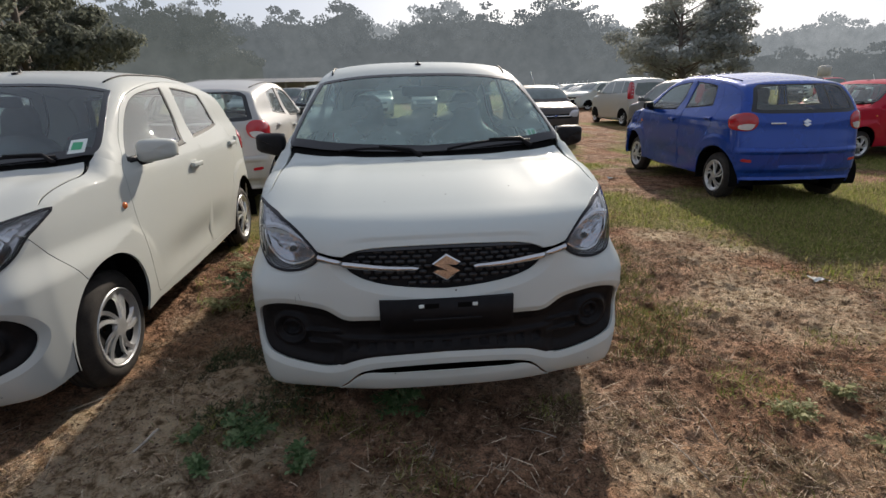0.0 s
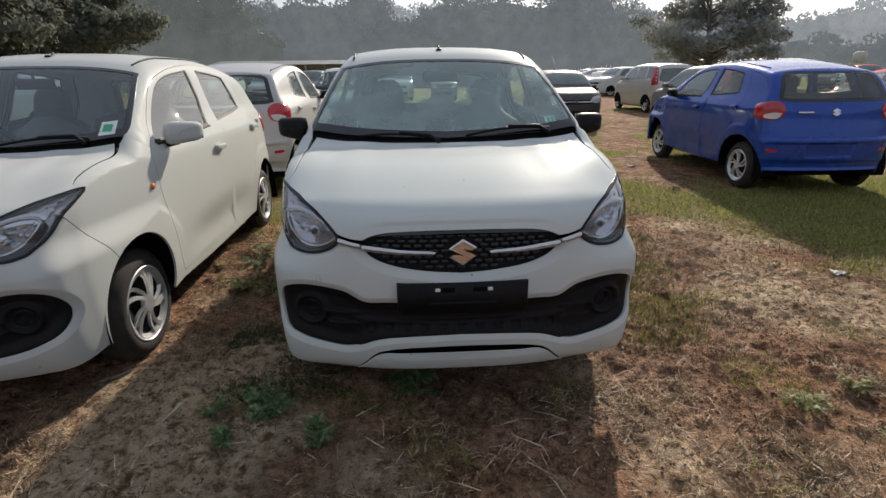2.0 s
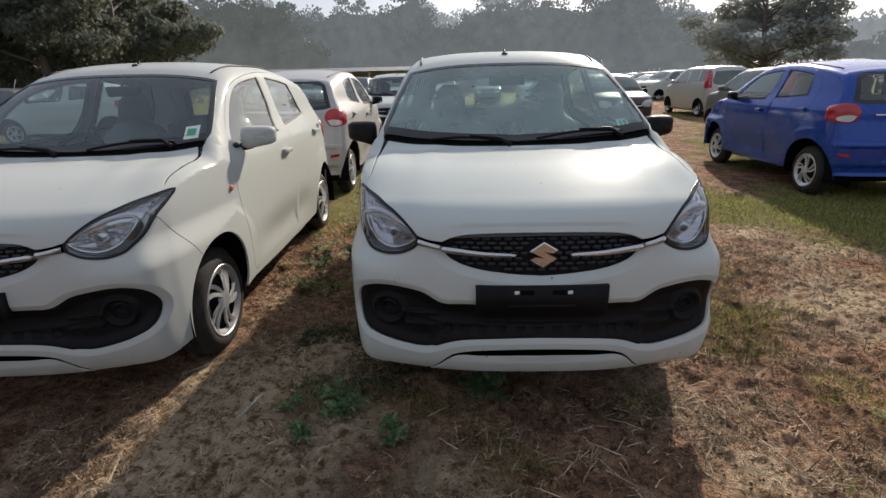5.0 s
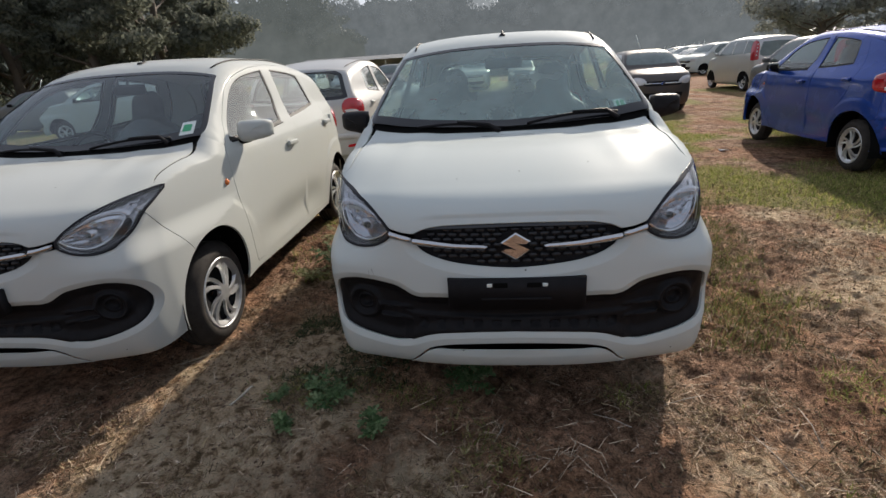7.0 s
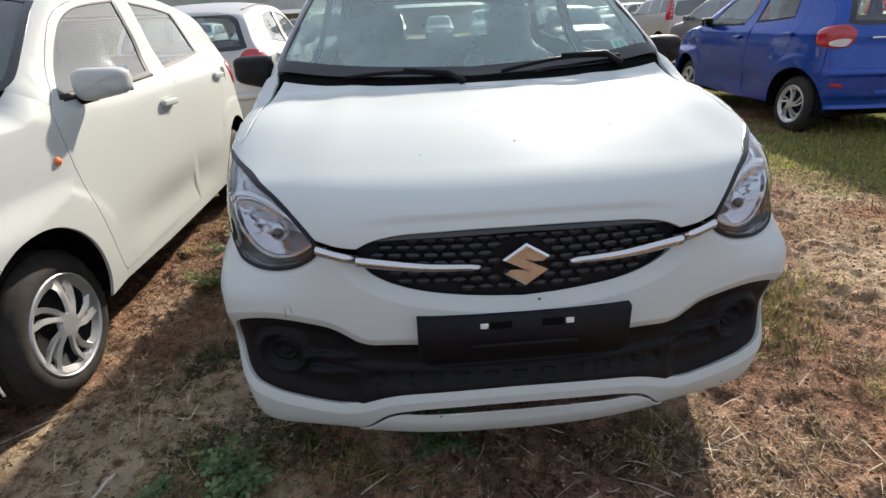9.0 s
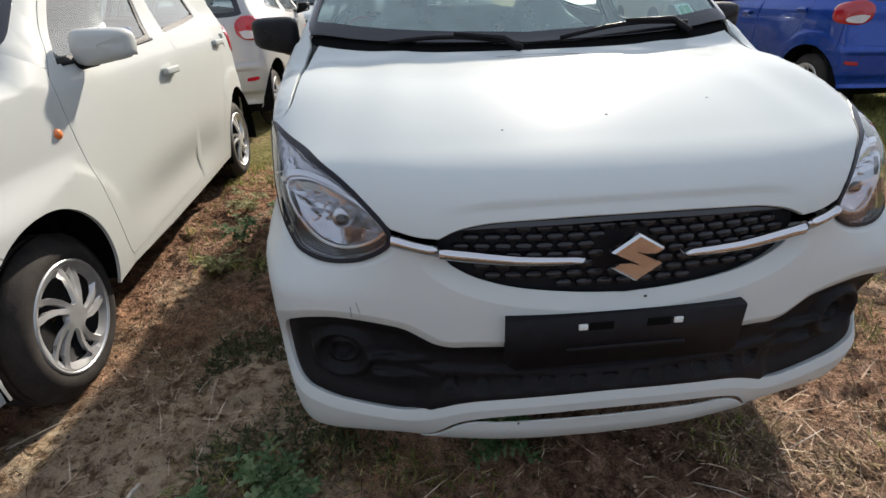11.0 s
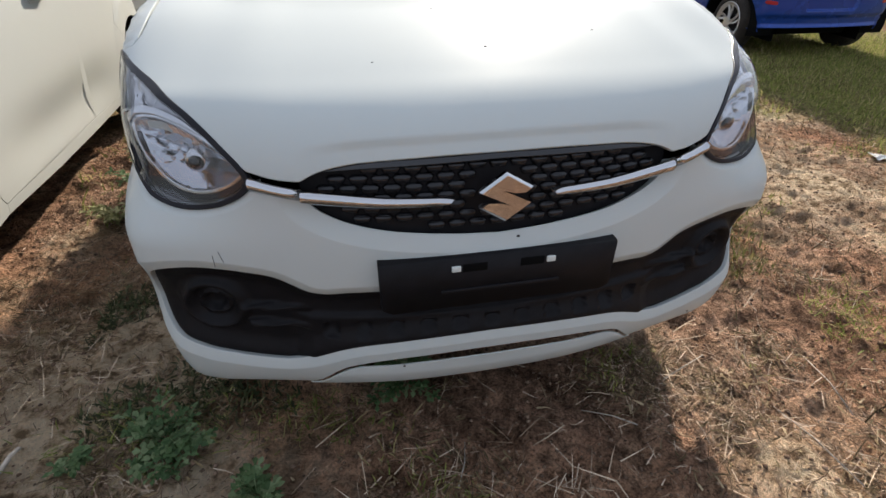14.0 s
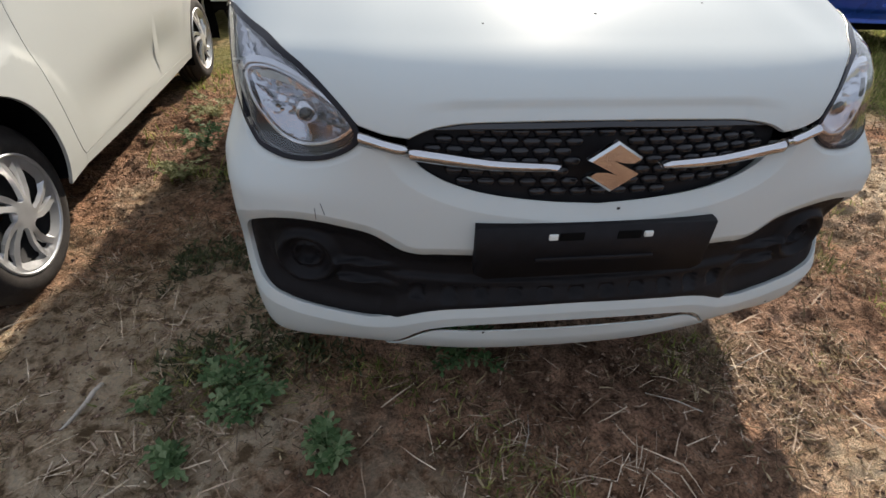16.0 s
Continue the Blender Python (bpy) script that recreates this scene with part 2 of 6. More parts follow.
def run(points, step):
    """A smooth open curve through points, in even steps."""
    p = np.array(points, float)
    if len(p) > 2:
        e = np.vstack((2 * p[0] - p[1], p, 2 * p[-1] - p[-2]))
        t = np.linspace(0, 1, 14)[:, None]
        p = np.vstack([.5 * (2 * b + (c - a) * t + (2 * a - 5 * b + 4 * c - d) * t ** 2 + (3 * b - a - 3 * c + d) * t ** 3)
                       for a, b, c, d in zip(e, e[1:], e[2:], e[3:])])
    s = np.concatenate(([0], np.cumsum(np.linalg.norm(np.diff(p, axis=0), axis=1))))
    n = max(1, int(round(s[-1] / step)))
    w = np.linspace(0, s[-1], n + 1)
    return np.stack([np.interp(w, s, p[:, k]) for k in range(p.shape[1])], 1)


def ring(*runs):
    """A closed loop out of curves that meet end to end."""
    out = []
    for r in runs:
        for q in r:
            if not out or np.linalg.norm(np.array(out[-1]) - q) > 1e-4:
                out.append(np.array(q))
    if np.linalg.norm(out[0] - out[-1]) < 1e-4:
        out.pop()
    return np.array(out)


def mirrored(half):
    """A closed loop from its half, which runs from one point with x = 0 to another."""
    h = np.array(half)
    return ring(h, (h * (-1, 1))[::-1])


def shrunk(loop, d):
    """The loop drawn in by d (out: minus)."""
    l = np.asarray(loop, float)
    area = np.sum(l[:, 0] * np.roll(l[:, 1], -1) - np.roll(l[:, 0], -1) * l[:, 1])
    a, b = l - np.roll(l, 1, 0), np.roll(l, -1, 0) - l
    na = np.stack((-a[:, 1], a[:, 0]), 1) / (np.linalg.norm(a, axis=1)[:, None] + 1e-9)
    nb = np.stack((-b[:, 1], b[:, 0]), 1) / (np.linalg.norm(b, axis=1)[:, None] + 1e-9)
    n = na + nb
    n /= np.maximum(np.linalg.norm(n, axis=1)[:, None], .35)
    return l + n * d * (1 if area > 0 else -1)


def beside(line, d):
    """An open curve moved sideways by d, to its left."""
    l = np.asarray(line, float)
    t = np.gradient(l, axis=0)
    t /= np.linalg.norm(t, axis=1)[:, None] + 1e-9
    return l + np.stack((-t[:, 1], t[:, 0]), 1) * d


def flipped(made):
    """The mirror image on the car's other side."""
    v, f, n = made
    v = [(-p[0], p[1], p[2]) for p in v]
    faces = [tuple(reversed(q)) for q in f]
    if n is None:
        return v, faces, None
    out, k = [], 0
    for q in f:
        out += [(-m[0], m[1], m[2]) for m in reversed(n[k:k + len(q)])]
        k += len(q)
    return v, faces, out


def curve(xs, ys):
    """A smooth monotone curve through a few stations."""
    xs, ys = np.array(xs, float), np.array(ys, float)
    h, d = np.diff(xs), np.diff(ys) / np.diff(xs)
    m = np.concatenate(([d[0]], (d[1:] + d[:-1]) / 2, [d[-1]]))
    for i in range(len(d)):
        if d[i] == 0:
            m[i] = m[i + 1] = 0
        else:
            a, b = m[i] / d[i], m[i + 1] / d[i]
            if a < 0:
                m[i] = a = 0
            if b < 0:
                m[i + 1] = b = 0
            s = a * a + b * b
            if s > 9:
                m[i], m[i + 1] = 3 * a / s ** .5 * d[i], 3 * b / s ** .5 * d[i]

    def f(v):
        v = np.asarray(v, float)
        i = np.clip(np.searchsorted(xs, v) - 1, 0, len(h) - 1)
        t = np.clip((v - xs[i]) / h[i], 0, 1)
        r = ((2 * t ** 3 - 3 * t ** 2 + 1) * ys[i] + (t ** 3 - 2 * t ** 2 + t) * h[i] * m[i]
             + (3 * t ** 2 - 2 * t ** 3) * ys[i + 1] + (t ** 3 - t ** 2) * h[i] * m[i + 1])
        return r + np.where(v < xs[0], (v - xs[0]) * m[0], 0) + np.where(v > xs[-1], (v - xs[-1]) * m[-1], 0)
    return f


def smax(a, b, k):
    h = np.maximum(k - np.abs(a - b), 0) / k
    return np.maximum(a, b) + h * h * k / 4


class Form:
    """A car's outer form: y runs from the nose to the tail, z up from the ground. Panels are laid on it in four charts:
    front and rear (about an upright axis), side (y, z) and top (x, y)."""

    def __init__(self, top, plan, nose, side, tail, rear, axles, hub, arch=.46, flare=.012, crown=.034, belly=.17, dent=.022, taper=0.0, setback=0.0, ridge=0.0):
        self.top, self.plan, self.nose, self.side, self.tail, self.rear = [curve(*c) for c in (top, plan, nose, side, tail, rear)]
        self.axles, self.hub, self.arch, self.flare, self.crown, self.belly, self.dent, self.taper, self.setback, self.ridge = axles, hub, arch, flare, crown, belly, dent, taper, setback, ridge
        self.fa, self.ra = axles[0] + .45, axles[1] - .585

    def value(self, x, y, z):
        ax = np.abs(x)
        k = np.clip((z - .69) / .14, 0, 1)
        k = k * k * (3 - 2 * k)
        w = np.clip((ax - .42) / .30, 0, 1)
        pl = self.plan(ax * (1 + self.taper * k)) + self.setback * k * w * w * (3 - 2 * w)
        ye = y - pl * np.clip(1 - y / .9, 0, 1) * .95
        c = np.clip((y - 1.1) / .6, 0, 1)
        rise = np.clip((y - .30) / .30, 0, 1) * np.clip((1.20 - y) / .60, 0, 1)
        rise = rise * rise * (3 - 2 * rise)
        top = z - (self.top(ye) + self.ridge * rise * np.exp(-((ax - .665) / .12) ** 2) - (self.crown + .060 * c * c * (3 - 2 * c)) * (.65 * (ax / .7) ** 4 + .35 * (ax / .7) ** 2))
        side = self.side(z)
        for c in self.axles:
            k = np.clip((self.arch - np.hypot(y - c, z - self.hub)) / .045, 0, 1)
            k = k * np.clip((self.axles[0] + .52 - y) / .36, 0, 1) if c == self.axles[0] else k * np.clip((y - self.axles[1] + .56) / .36, 0, 1)
            side = side + self.flare * k * k * (3 - 2 * k)
        mid = sum(self.axles) / 2
        side = side - self.dent * np.exp(-((z - .44) / .13) ** 2) * np.exp(-((y - mid) / .62) ** 4)
        side = ax - side + .06 * np.clip(y - self.axles[1] + .585, 0, 1) ** 2
        f = smax(top * .8, side, .06)
        f = smax(f, (self.nose(z) + pl - y) * .9, .04)
        f = smax(f, (y - self.tail(z) + self.rear(ax)) * .9, .07)
        return smax(f, self.belly - z, .05)

    def meet(self, p, d, far):
        a, b = np.zeros(len(p)), np.full(len(p), float(far))
        for _ in range(26):
            m = (a + b) / 2
            out = self.value(*(p + d * m[:, None]).T) > 0
            b, a = np.where(out, m, b), np.where(out, a, m)
        return p + d * ((a + b) / 2)[:, None]

    def slope(self, q, e=.004):
        g = np.stack([self.value(*(q + np.array(v) * e).T) - self.value(*(q - np.array(v) * e).T) for v in ((1, 0, 0), (0, 1, 0), (0, 0, 1))], 1)
        return g / np.linalg.norm(g, axis=1)[:, None]

    def on(self, chart, uv):
        """Chart points on the form."""
        uv = np.asarray(uv, float).reshape(-1, 2)
        u, v, o = uv[:, 0], uv[:, 1], np.zeros(len(uv))
        if chart == "side":
            return self.meet(np.stack((o, u, v), 1), np.stack((o + 1, o, o), 1), 1.2)
        if chart == "top":
            return self.meet(np.stack((u, v, o + .62), 1), np.stack((o, o, o + 1), 1), 1.4)
        if chart == "front":
            return self.meet(np.stack((o, o + self.fa, v), 1), np.stack((np.sin(u / .9), -np.cos(u / .9), o), 1), 2.2)
        return self.meet(np.stack((o, o + self.ra, v), 1), np.stack((np.sin(u / .9), np.cos(u / .9), o), 1), 2.2)

    def to(self, chart, xyz):
        """Points on the form as chart points."""
        q = np.asarray(xyz, float).reshape(-1, 3)
        if chart == "side":
            return q[:, 1:]
        if chart == "top":
            return q[:, :2]
        if chart == "front":
            return np.stack((.9 * np.arctan2(q[:, 0], self.fa - q[:, 1]), q[:, 2]), 1)
        return np.stack((.9 * np.arctan2(q[:, 0], q[:, 1] - self.ra), q[:, 2]), 1)

    def faced(self, pts, back=False):
        """Points seen from the front (or back), as (x, z) or (x, y, z), in that chart."""
        out = []
        for p in pts:
            if len(p) == 2:
                s = 1 if back else -1
                p = self.meet(np.array([[p[0], self.ra if back else self.fa, p[1]]]), np.array([[0, s, 0.]]), 2.2)[0]
            out.append(self.to("rear" if back else "front", p)[0])
        return np.array(out)

    def panel(self, chart, loop, holes=(), step=.02, offset=0.0, lip=.012, gap=.002, roll=.0025, lines=()):
        """A sheet on the form inside loop and outside holes, with its edges rolled in. offset: metres off the form, or a function of chart points."""
        loops = [shrunk(loop, gap)] + [shrunk(h, -gap) for h in holes]
        lo, hi = loops[0].min(0), loops[0].max(0)
        g = np.stack(np.meshgrid(np.arange(lo[0], hi[0], step), np.arange(lo[1], hi[1], step * .9)), -1)
        g[1::2, :, 0] += step / 2
        g = g.reshape(-1, 2)
        ok = inside(g, loops[0])
        for h in loops[1:]:
            ok &= ~inside(g, h)
        g = g[ok]
        for l in loops:
            g = g[gap_to(g, l) > step * .45]
        for l in lines:
            g = g[gap_to(g, np.vstack((l, l[::-1]))) > step * .35]
        pts, edges = [], []
        for l in loops:
            k = len(pts)
            pts += [tuple(p) for p in l]
            edges += [(k + i, k + (i + 1) % len(l)) for i in range(len(l))]
        for l in lines:
            k = len(pts)
            pts += [tuple(p) for p in l]
            edges += [(k + i, k + i + 1) for i in range(len(l) - 1)]
        pts += [tuple(p) for p in g]
        v, _, f, *_ = delaunay_2d_cdt([Vector(p) for p in pts], edges, [], 0, 1e-7)
        uv, f = np.array([tuple(p) for p in v]), np.array(f)
        mid = uv[f].mean(1)
        ok = inside(mid, loops[0])
        for h in loops[1:]:
            ok &= ~inside(mid, h)
        f = f[ok]
        base = self.on(chart, uv)
        n = self.slope(base)
        off = offset(uv) if callable(offset) else np.full(len(uv), float(offset))
        q = base + n * off[:, None]
        if callable(offset):
            e = .0015
            qa, qb = uv + (e, 0), uv + (0, e)
            pa, pb = self.on(chart, qa), self.on(chart, qb)
            pa, pb = pa + self.slope(pa) * offset(qa)[:, None], pb + self.slope(pb) * offset(qb)[:, None]
            n2 = np.cross(pa - q, pb - q)
            n2 /= np.linalg.norm(n2, axis=1)[:, None] + 1e-12
            n = n2 * np.sign(np.sum(n2 * n, 1))[:, None]
        w = np.cross(q[f[:, 1]] - q[f[:, 0]], q[f[:, 2]] - q[f[:, 0]])
        bad = np.sum(w * n[f].mean(1), 1) < 0
        f[bad] = f[bad][:, ::-1]
        verts, faces, normals = list(q), [tuple(t) for t in f], [n[i] for t in f for i in t]
        if lip:
            seen = {}
            for a, b, c in faces:
                for s in ((a, b), (b, c), (c, a)):
                    seen[s] = 1
            rim = [s for s in seen if (s[1], s[0]) not in seen]
            way = {}
            for a, b in rim:
                d = np.cross(q[b] - q[a], n[a])
                d /= np.linalg.norm(d) + 1e-9
                for i in (a, b):
                    way[i] = way.get(i, 0) + d
            low, deep = {}, {}
            for i, d in way.items():
                d = d / (np.linalg.norm(d) + 1e-9)
                low[i] = (len(verts), d)
                verts.append(q[i] + d * roll - n[i] * roll)
                deep[i] = len(verts)
                verts.append(q[i] + d * roll - n[i] * lip)
            for a, b in rim:
                (la, da), (lb, db) = low[a], low[b]
                faces.append((b, a, la, lb))
                normals += [n[b], n[a], da, db]
                faces.append((lb, la, deep[a], deep[b]))
                normals += [db, da, da, db]
        return verts, faces, normals

    def wrap(self, nx=14, ny=44, nz=14):
        """The whole form as one closed skin."""
        verts, faces, at = [], [], {}
        y0, y1 = -.3, self.tail(.6) + .3

        def key(i, j, k):
            if (i, j, k) not in at:
                at[i, j, k] = len(verts)
                verts.append((-1.1 + 2.2 * i / nx, y0 + (y1 - y0) * j / ny, -.2 + 2.0 * k / nz))
            return at[i, j, k]
        for i in range(nx):
            for j in range(ny):
                faces.append((key(i, j, 0), key(i, j + 1, 0), key(i + 1, j + 1, 0), key(i + 1, j, 0)))
                faces.append((key(i, j, nz), key(i + 1, j, nz), key(i + 1, j + 1, nz), key(i, j + 1, nz)))
        for j in range(ny):
            for k in range(nz):
                faces.append((key(0, j, k), key(0, j, k + 1), key(0, j + 1, k + 1), key(0, j + 1, k)))
                faces.append((key(nx, j, k), key(nx, j + 1, k), key(nx, j + 1, k + 1), key(nx, j, k + 1)))
        for i in range(nx):
            for k in range(nz):
                faces.append((key(i, 0, k), key(i + 1, 0, k), key(i + 1, 0, k + 1), key(i, 0, k + 1)))
                faces.append((key(i, ny, k), key(i, ny, k + 1), key(i + 1, ny, k + 1), key(i + 1, ny, k)))
        p = np.array(verts)
        s = np.stack((0 * p[:, 0], np.clip(p[:, 1], .95, y1 - 1.0), 0 * p[:, 0] + .66), 1)
        d = p - s
        d /= np.linalg.norm(d, axis=1)[:, None]
        q = self.meet(s, d, 3.0)
        n = self.slope(q)
        return list(q), faces, [n[i] for f in faces for i in f]


# ---- the small hatchback that fills the place ----
HATCH = Form(
    top=((-.05, .02, .06, .12, .22, .42, .65, .85, .90, 1.0, 1.2, 1.5, 1.62, 1.9, 2.3, 2.8, 3.2, 3.34, 3.45, 3.60, 3.68, 3.72),
         (.74, .865, .91, .95, .985, 1.035, 1.072, 1.095, 1.115, 1.19, 1.325, 1.508, 1.558, 1.600, 1.604, 1.565, 1.500, 1.462, 1.35, 1.12, .90, .6)),
    plan=((0, .15, .255, .40, .49, .60, .68, .73, .76, .785, .80, .83, .9), (0, .004, .013, .038, .059, .084, .105, .135, .185, .27, .33, .56, 1.3)),
    nose=((.1, .2, .26, .32, .42, .52, .60, .68, .76, .82, .90, 1.0), (.22, .12, .06, .03, .010, .002, .000, .004, .014, .022, .04, .1)),
    side=((.1, .2, .32, .45, .65, .85, .95, 1.03, 1.10, 1.20, 1.35, 1.50, 1.62), (.74, .775, .802, .818, .828, .826, .822, .812, .782, .732, .682, .628, .56)),
    tail=((.1, .25, .40, .60, .75, .9, 1.05, 1.2, 1.5, 1.7), (3.56, 3.66, 3.69, 3.695, 3.675, 3.65, 3.635, 3.60, 3.55, 3.5)),
    rear=((0, .3, .5, .62, .70, .76, .80, .83), (0, .014, .038, .064, .095, .15, .26, .48)),
    axles=(.75, 3.185), hub=.292, flare=.011, dent=.030, arch=.550, taper=.050, crown=.020, setback=.048, ridge=.017)
ARCH = .395


def arch_run(c, a0, a1, r=ARCH):
    """A wheel arch's edge, as (y, z), from one angle to another."""
    return np.array([(c + r * math.cos(radians(a)), HATCH.hub + r * math.sin(radians(a))) for a in np.linspace(a0, a1, 30)])


def front_arch(a0, a1):
    """The front arch, smaller than the rear one and set a little forward of its wheel."""
    return arch_run(HATCH.axles[0] - .060, a0, a1, .343) + (0, .060)


COVERS = {}


def cover_disc(low):
    """A dished disc with ten swept, bean-shaped openings in pairs, their far walls catching light."""
    if low in COVERS:
        return COVERS[low]
    n = 12 if low else 22
    holes, m_ = [], max(2, n // 5)
    for k in range(5):
        for a0, wide, r0, r1 in ((0, .90, .040, .1675), (.6283, .357, .058, .1675)):
            a = 2 * math.pi * k / 5 + a0
            edge = lambda r, sgn: a + 3.6 * (r - .05) + sgn * max(.02, wide / 2 - (.0080 + .026 * (r - .05)) / r)
            rr = np.linspace(r0 + .006, r1 - .008, m_)
            low_, top_ = [(r, edge(r, -1)) for r in rr], [(r, edge(r, 1)) for r in rr[::-1]]
            end = [(r1, edge(r1, -1) + (edge(r1, 1) - edge(r1, -1)) * f) for f in (.14, .4, .6, .86)]
            tip = [(r0, edge(r0, 1) * .7 + edge(r0, -1) * .3), (r0, edge(r0, 1) * .3 + edge(r0, -1) * .7)]
            holes.append(np.array([(r * math.cos(h), r * math.sin(h)) for r, h in low_ + end + top_ + tip]))
    out = np.array([(.173 * math.cos(a), .173 * math.sin(a)) for a in np.linspace(0, 2 * math.pi, 28 if low else 60, endpoint=False)])
    step = .03 if low else .009
    g = np.stack(np.meshgrid(np.arange(-.18, .18, step), np.arange(-.18, .18, step)), -1).reshape(-1, 2)
    g = g[np.hypot(g[:, 0], g[:, 1]) < .167]
    for h in holes:
        g = g[~inside(g, h)]
        g = g[gap_to(g, h) > step * .4]
    pts, edges = [], []
    for l in [out] + holes:
        k = len(pts)
        pts += [tuple(p) for p in l]
        edges += [(k + i, k + (i + 1) % len(l)) for i in range(len(l))]
    pts += [tuple(p) for p in g]
    v, _, f, *_ = delaunay_2d_cdt([Vector(p) for p in pts], edges, [], 0, 1e-7)
    uv, f = np.array([tuple(p) for p in v]), np.array(f)
    mid = uv[f].mean(1)
    ok = inside(mid, out)
    for h in holes:
        ok &= ~inside(mid, h)
    f = f[ok]
    r, th = np.hypot(uv[:, 0], uv[:, 1]), np.arctan2(uv[:, 1], uv[:, 0])
    phase = ((th - 3.6 * (r - .05)) / (2 * math.pi / 5)) % 1
    blade = np.clip((r - .035) / .05, 0, 1) * np.clip((.168 - r) / .012, 0, 1)
    z = .014 - .012 * (r / .17) ** 2 - .011 * np.clip(1 - np.abs(phase - .5) / .36, 0, 1) * blade
    verts = [(zz, p[0] * 1.125, p[1] * 1.125) for zz, p in zip(z, uv)]
    faces = []
    for t_ in f:
        a, b, c = (np.array(verts[i]) for i in t_)
        faces.append(tuple(int(i) for i in t_) if np.cross(b - a, c - a)[0] > 0 else tuple(int(i) for i in t_[::-1]))
    for h in holes:
        ids = [int(np.argmin(np.hypot(*(uv - p).T))) for p in h]
        k, c, m = len(verts), h.mean(0), len(h)
        verts += [(z[i] - .014, *((c + (p - c) * .94) * (.99 if np.hypot(*p) > .150 else 1.125))) for i, p in zip(ids, h)]
        faces += [(ids[i], ids[(i + 1) % m], k + (i + 1) % m, k + i) for i in range(m)]
    COVERS[low] = (verts, faces, None)
    return COVERS[low]


def wheel_parts(parent, x, y, z, turn=0, low=False):
    """A road wheel with its tyre, and a silver cover of swept blades."""
    s = 1 if x > 0 else -1
    hub_ob = new("wheel")
    hub_ob.parent = parent
    hub_ob.matrix_local = pose(x, y, z, turn * s, 0, 0 if s > 0 else 180)
    R, W = .300, .165
    prof = [(.186, -.02), (.194, -.004), (.208, .004), (.228, .010), (.25, .006), (.27, -.006), (.283, -.020), (R, -.034), (R, -.05), (R - .006, -.052), (R - .006, -.056), (R, -.058),
            (R, -.080), (R - .006, -.082), (R - .006, -.088), (R, -.090), (R, -.112), (R - .006, -.114), (R - .006, -.118), (R, -.120), (R - .004, -.14), (.25, -W - .008), (.18, -W)]
    if low:
        prof = [(.178, -.02), (.225, .010), (.27, -.006), (R, -.034), (R, -.13), (.2, -W)]
    part("tyre", lathe(prof, 20 if low else 56), RUBBER, hub_ob, "worn black rubber tyre, dusty")
    part("rim", lathe([(.02, -.075), (.10, -.075), (.178, -.06), (.198, -.012), (.196, -.004), (.192, -.008)], 20 if low else 48), TRIMDARK, hub_ob)
    cover = part("wheel_cover", cover_disc(low), ALLOY, hub_ob, "silver plastic cover with swept openings")
    cover.data.set_sharp_from_angle(angle=radians(28))
    part("cover_rim", lathe([(.207, -.006), (.206, .005), (.201, .009), (.195, .006), (.193, -.005)], 24 if low else 56), ALLOY, cover)
    part("cap", lathe([(0, .012), (.018, .012), (.026, .008), (.031, -.001), (.034, -.02)], 12 if low else 28), ALLOY, cover)
    return hub_ob


def seat_shape(w, h, lean, thick):
    """A cushion or backrest: a rounded slab, waisted at the top."""
    def f(u, v):
        a = 2 * math.pi * v
        t = 2 * u - 1
        e = max(0.0, 1 - abs(t) ** 4) ** .5
        ww = w / 2 * (1 - .12 * max(0, t) ** 2)
        cx, cy = math.cos(a), math.sin(a)
        p = 4.0
        k = (abs(cx) ** p + abs(cy) ** p) ** (-1 / p)
        x, d = ww * cx * k * (.55 + .45 * e), thick / 2 * cy * k * (.35 + .65 * e)
        d -= .02 * (1 - (x / ww) ** 2)
        z = h * u
        return (x, d + z * lean, z)
    return soft(f, 12, 20, closed_v=True)


def high_back(w, h, lean, thick, loose):
    """A backrest that narrows into its headrest; loose: a crumpled sheath round it."""
    def f(u, v):
        z, a = h * u, 2 * math.pi * v
        k = min(1.0, max(0.0, (z - .46) / .14))
        ww = w / 2 * (1 - .52 * k * k * (3 - 2 * k)) * (1 - max(0, u - .9) ** 2 * 40)
        cx, cy = math.cos(a), math.sin(a)
        q = (abs(cx) ** 4 + abs(cy) ** 4) ** -.25
        e = max(.05, 1 - abs(2 * u - 1) ** 8) ** .5
        x, d = ww * cx * q * (.7 + .3 * e), thick / 2 * cy * q * (.4 + .6 * e)
        c = noise.noise(Vector((x * 9, cy * 3, z * 11))) * .020 * loose
        return (x * (1 + 1.6 * c / .2), d + z * lean + c, z + c * .6)
    return soft(f, 26, 24, closed_v=True)


def capped(made, nu, nv):
    v, f, _ = made
    return v, f + [tuple(range(nv))[::-1], tuple(range((nu - 1) * nv, nu * nv))], None


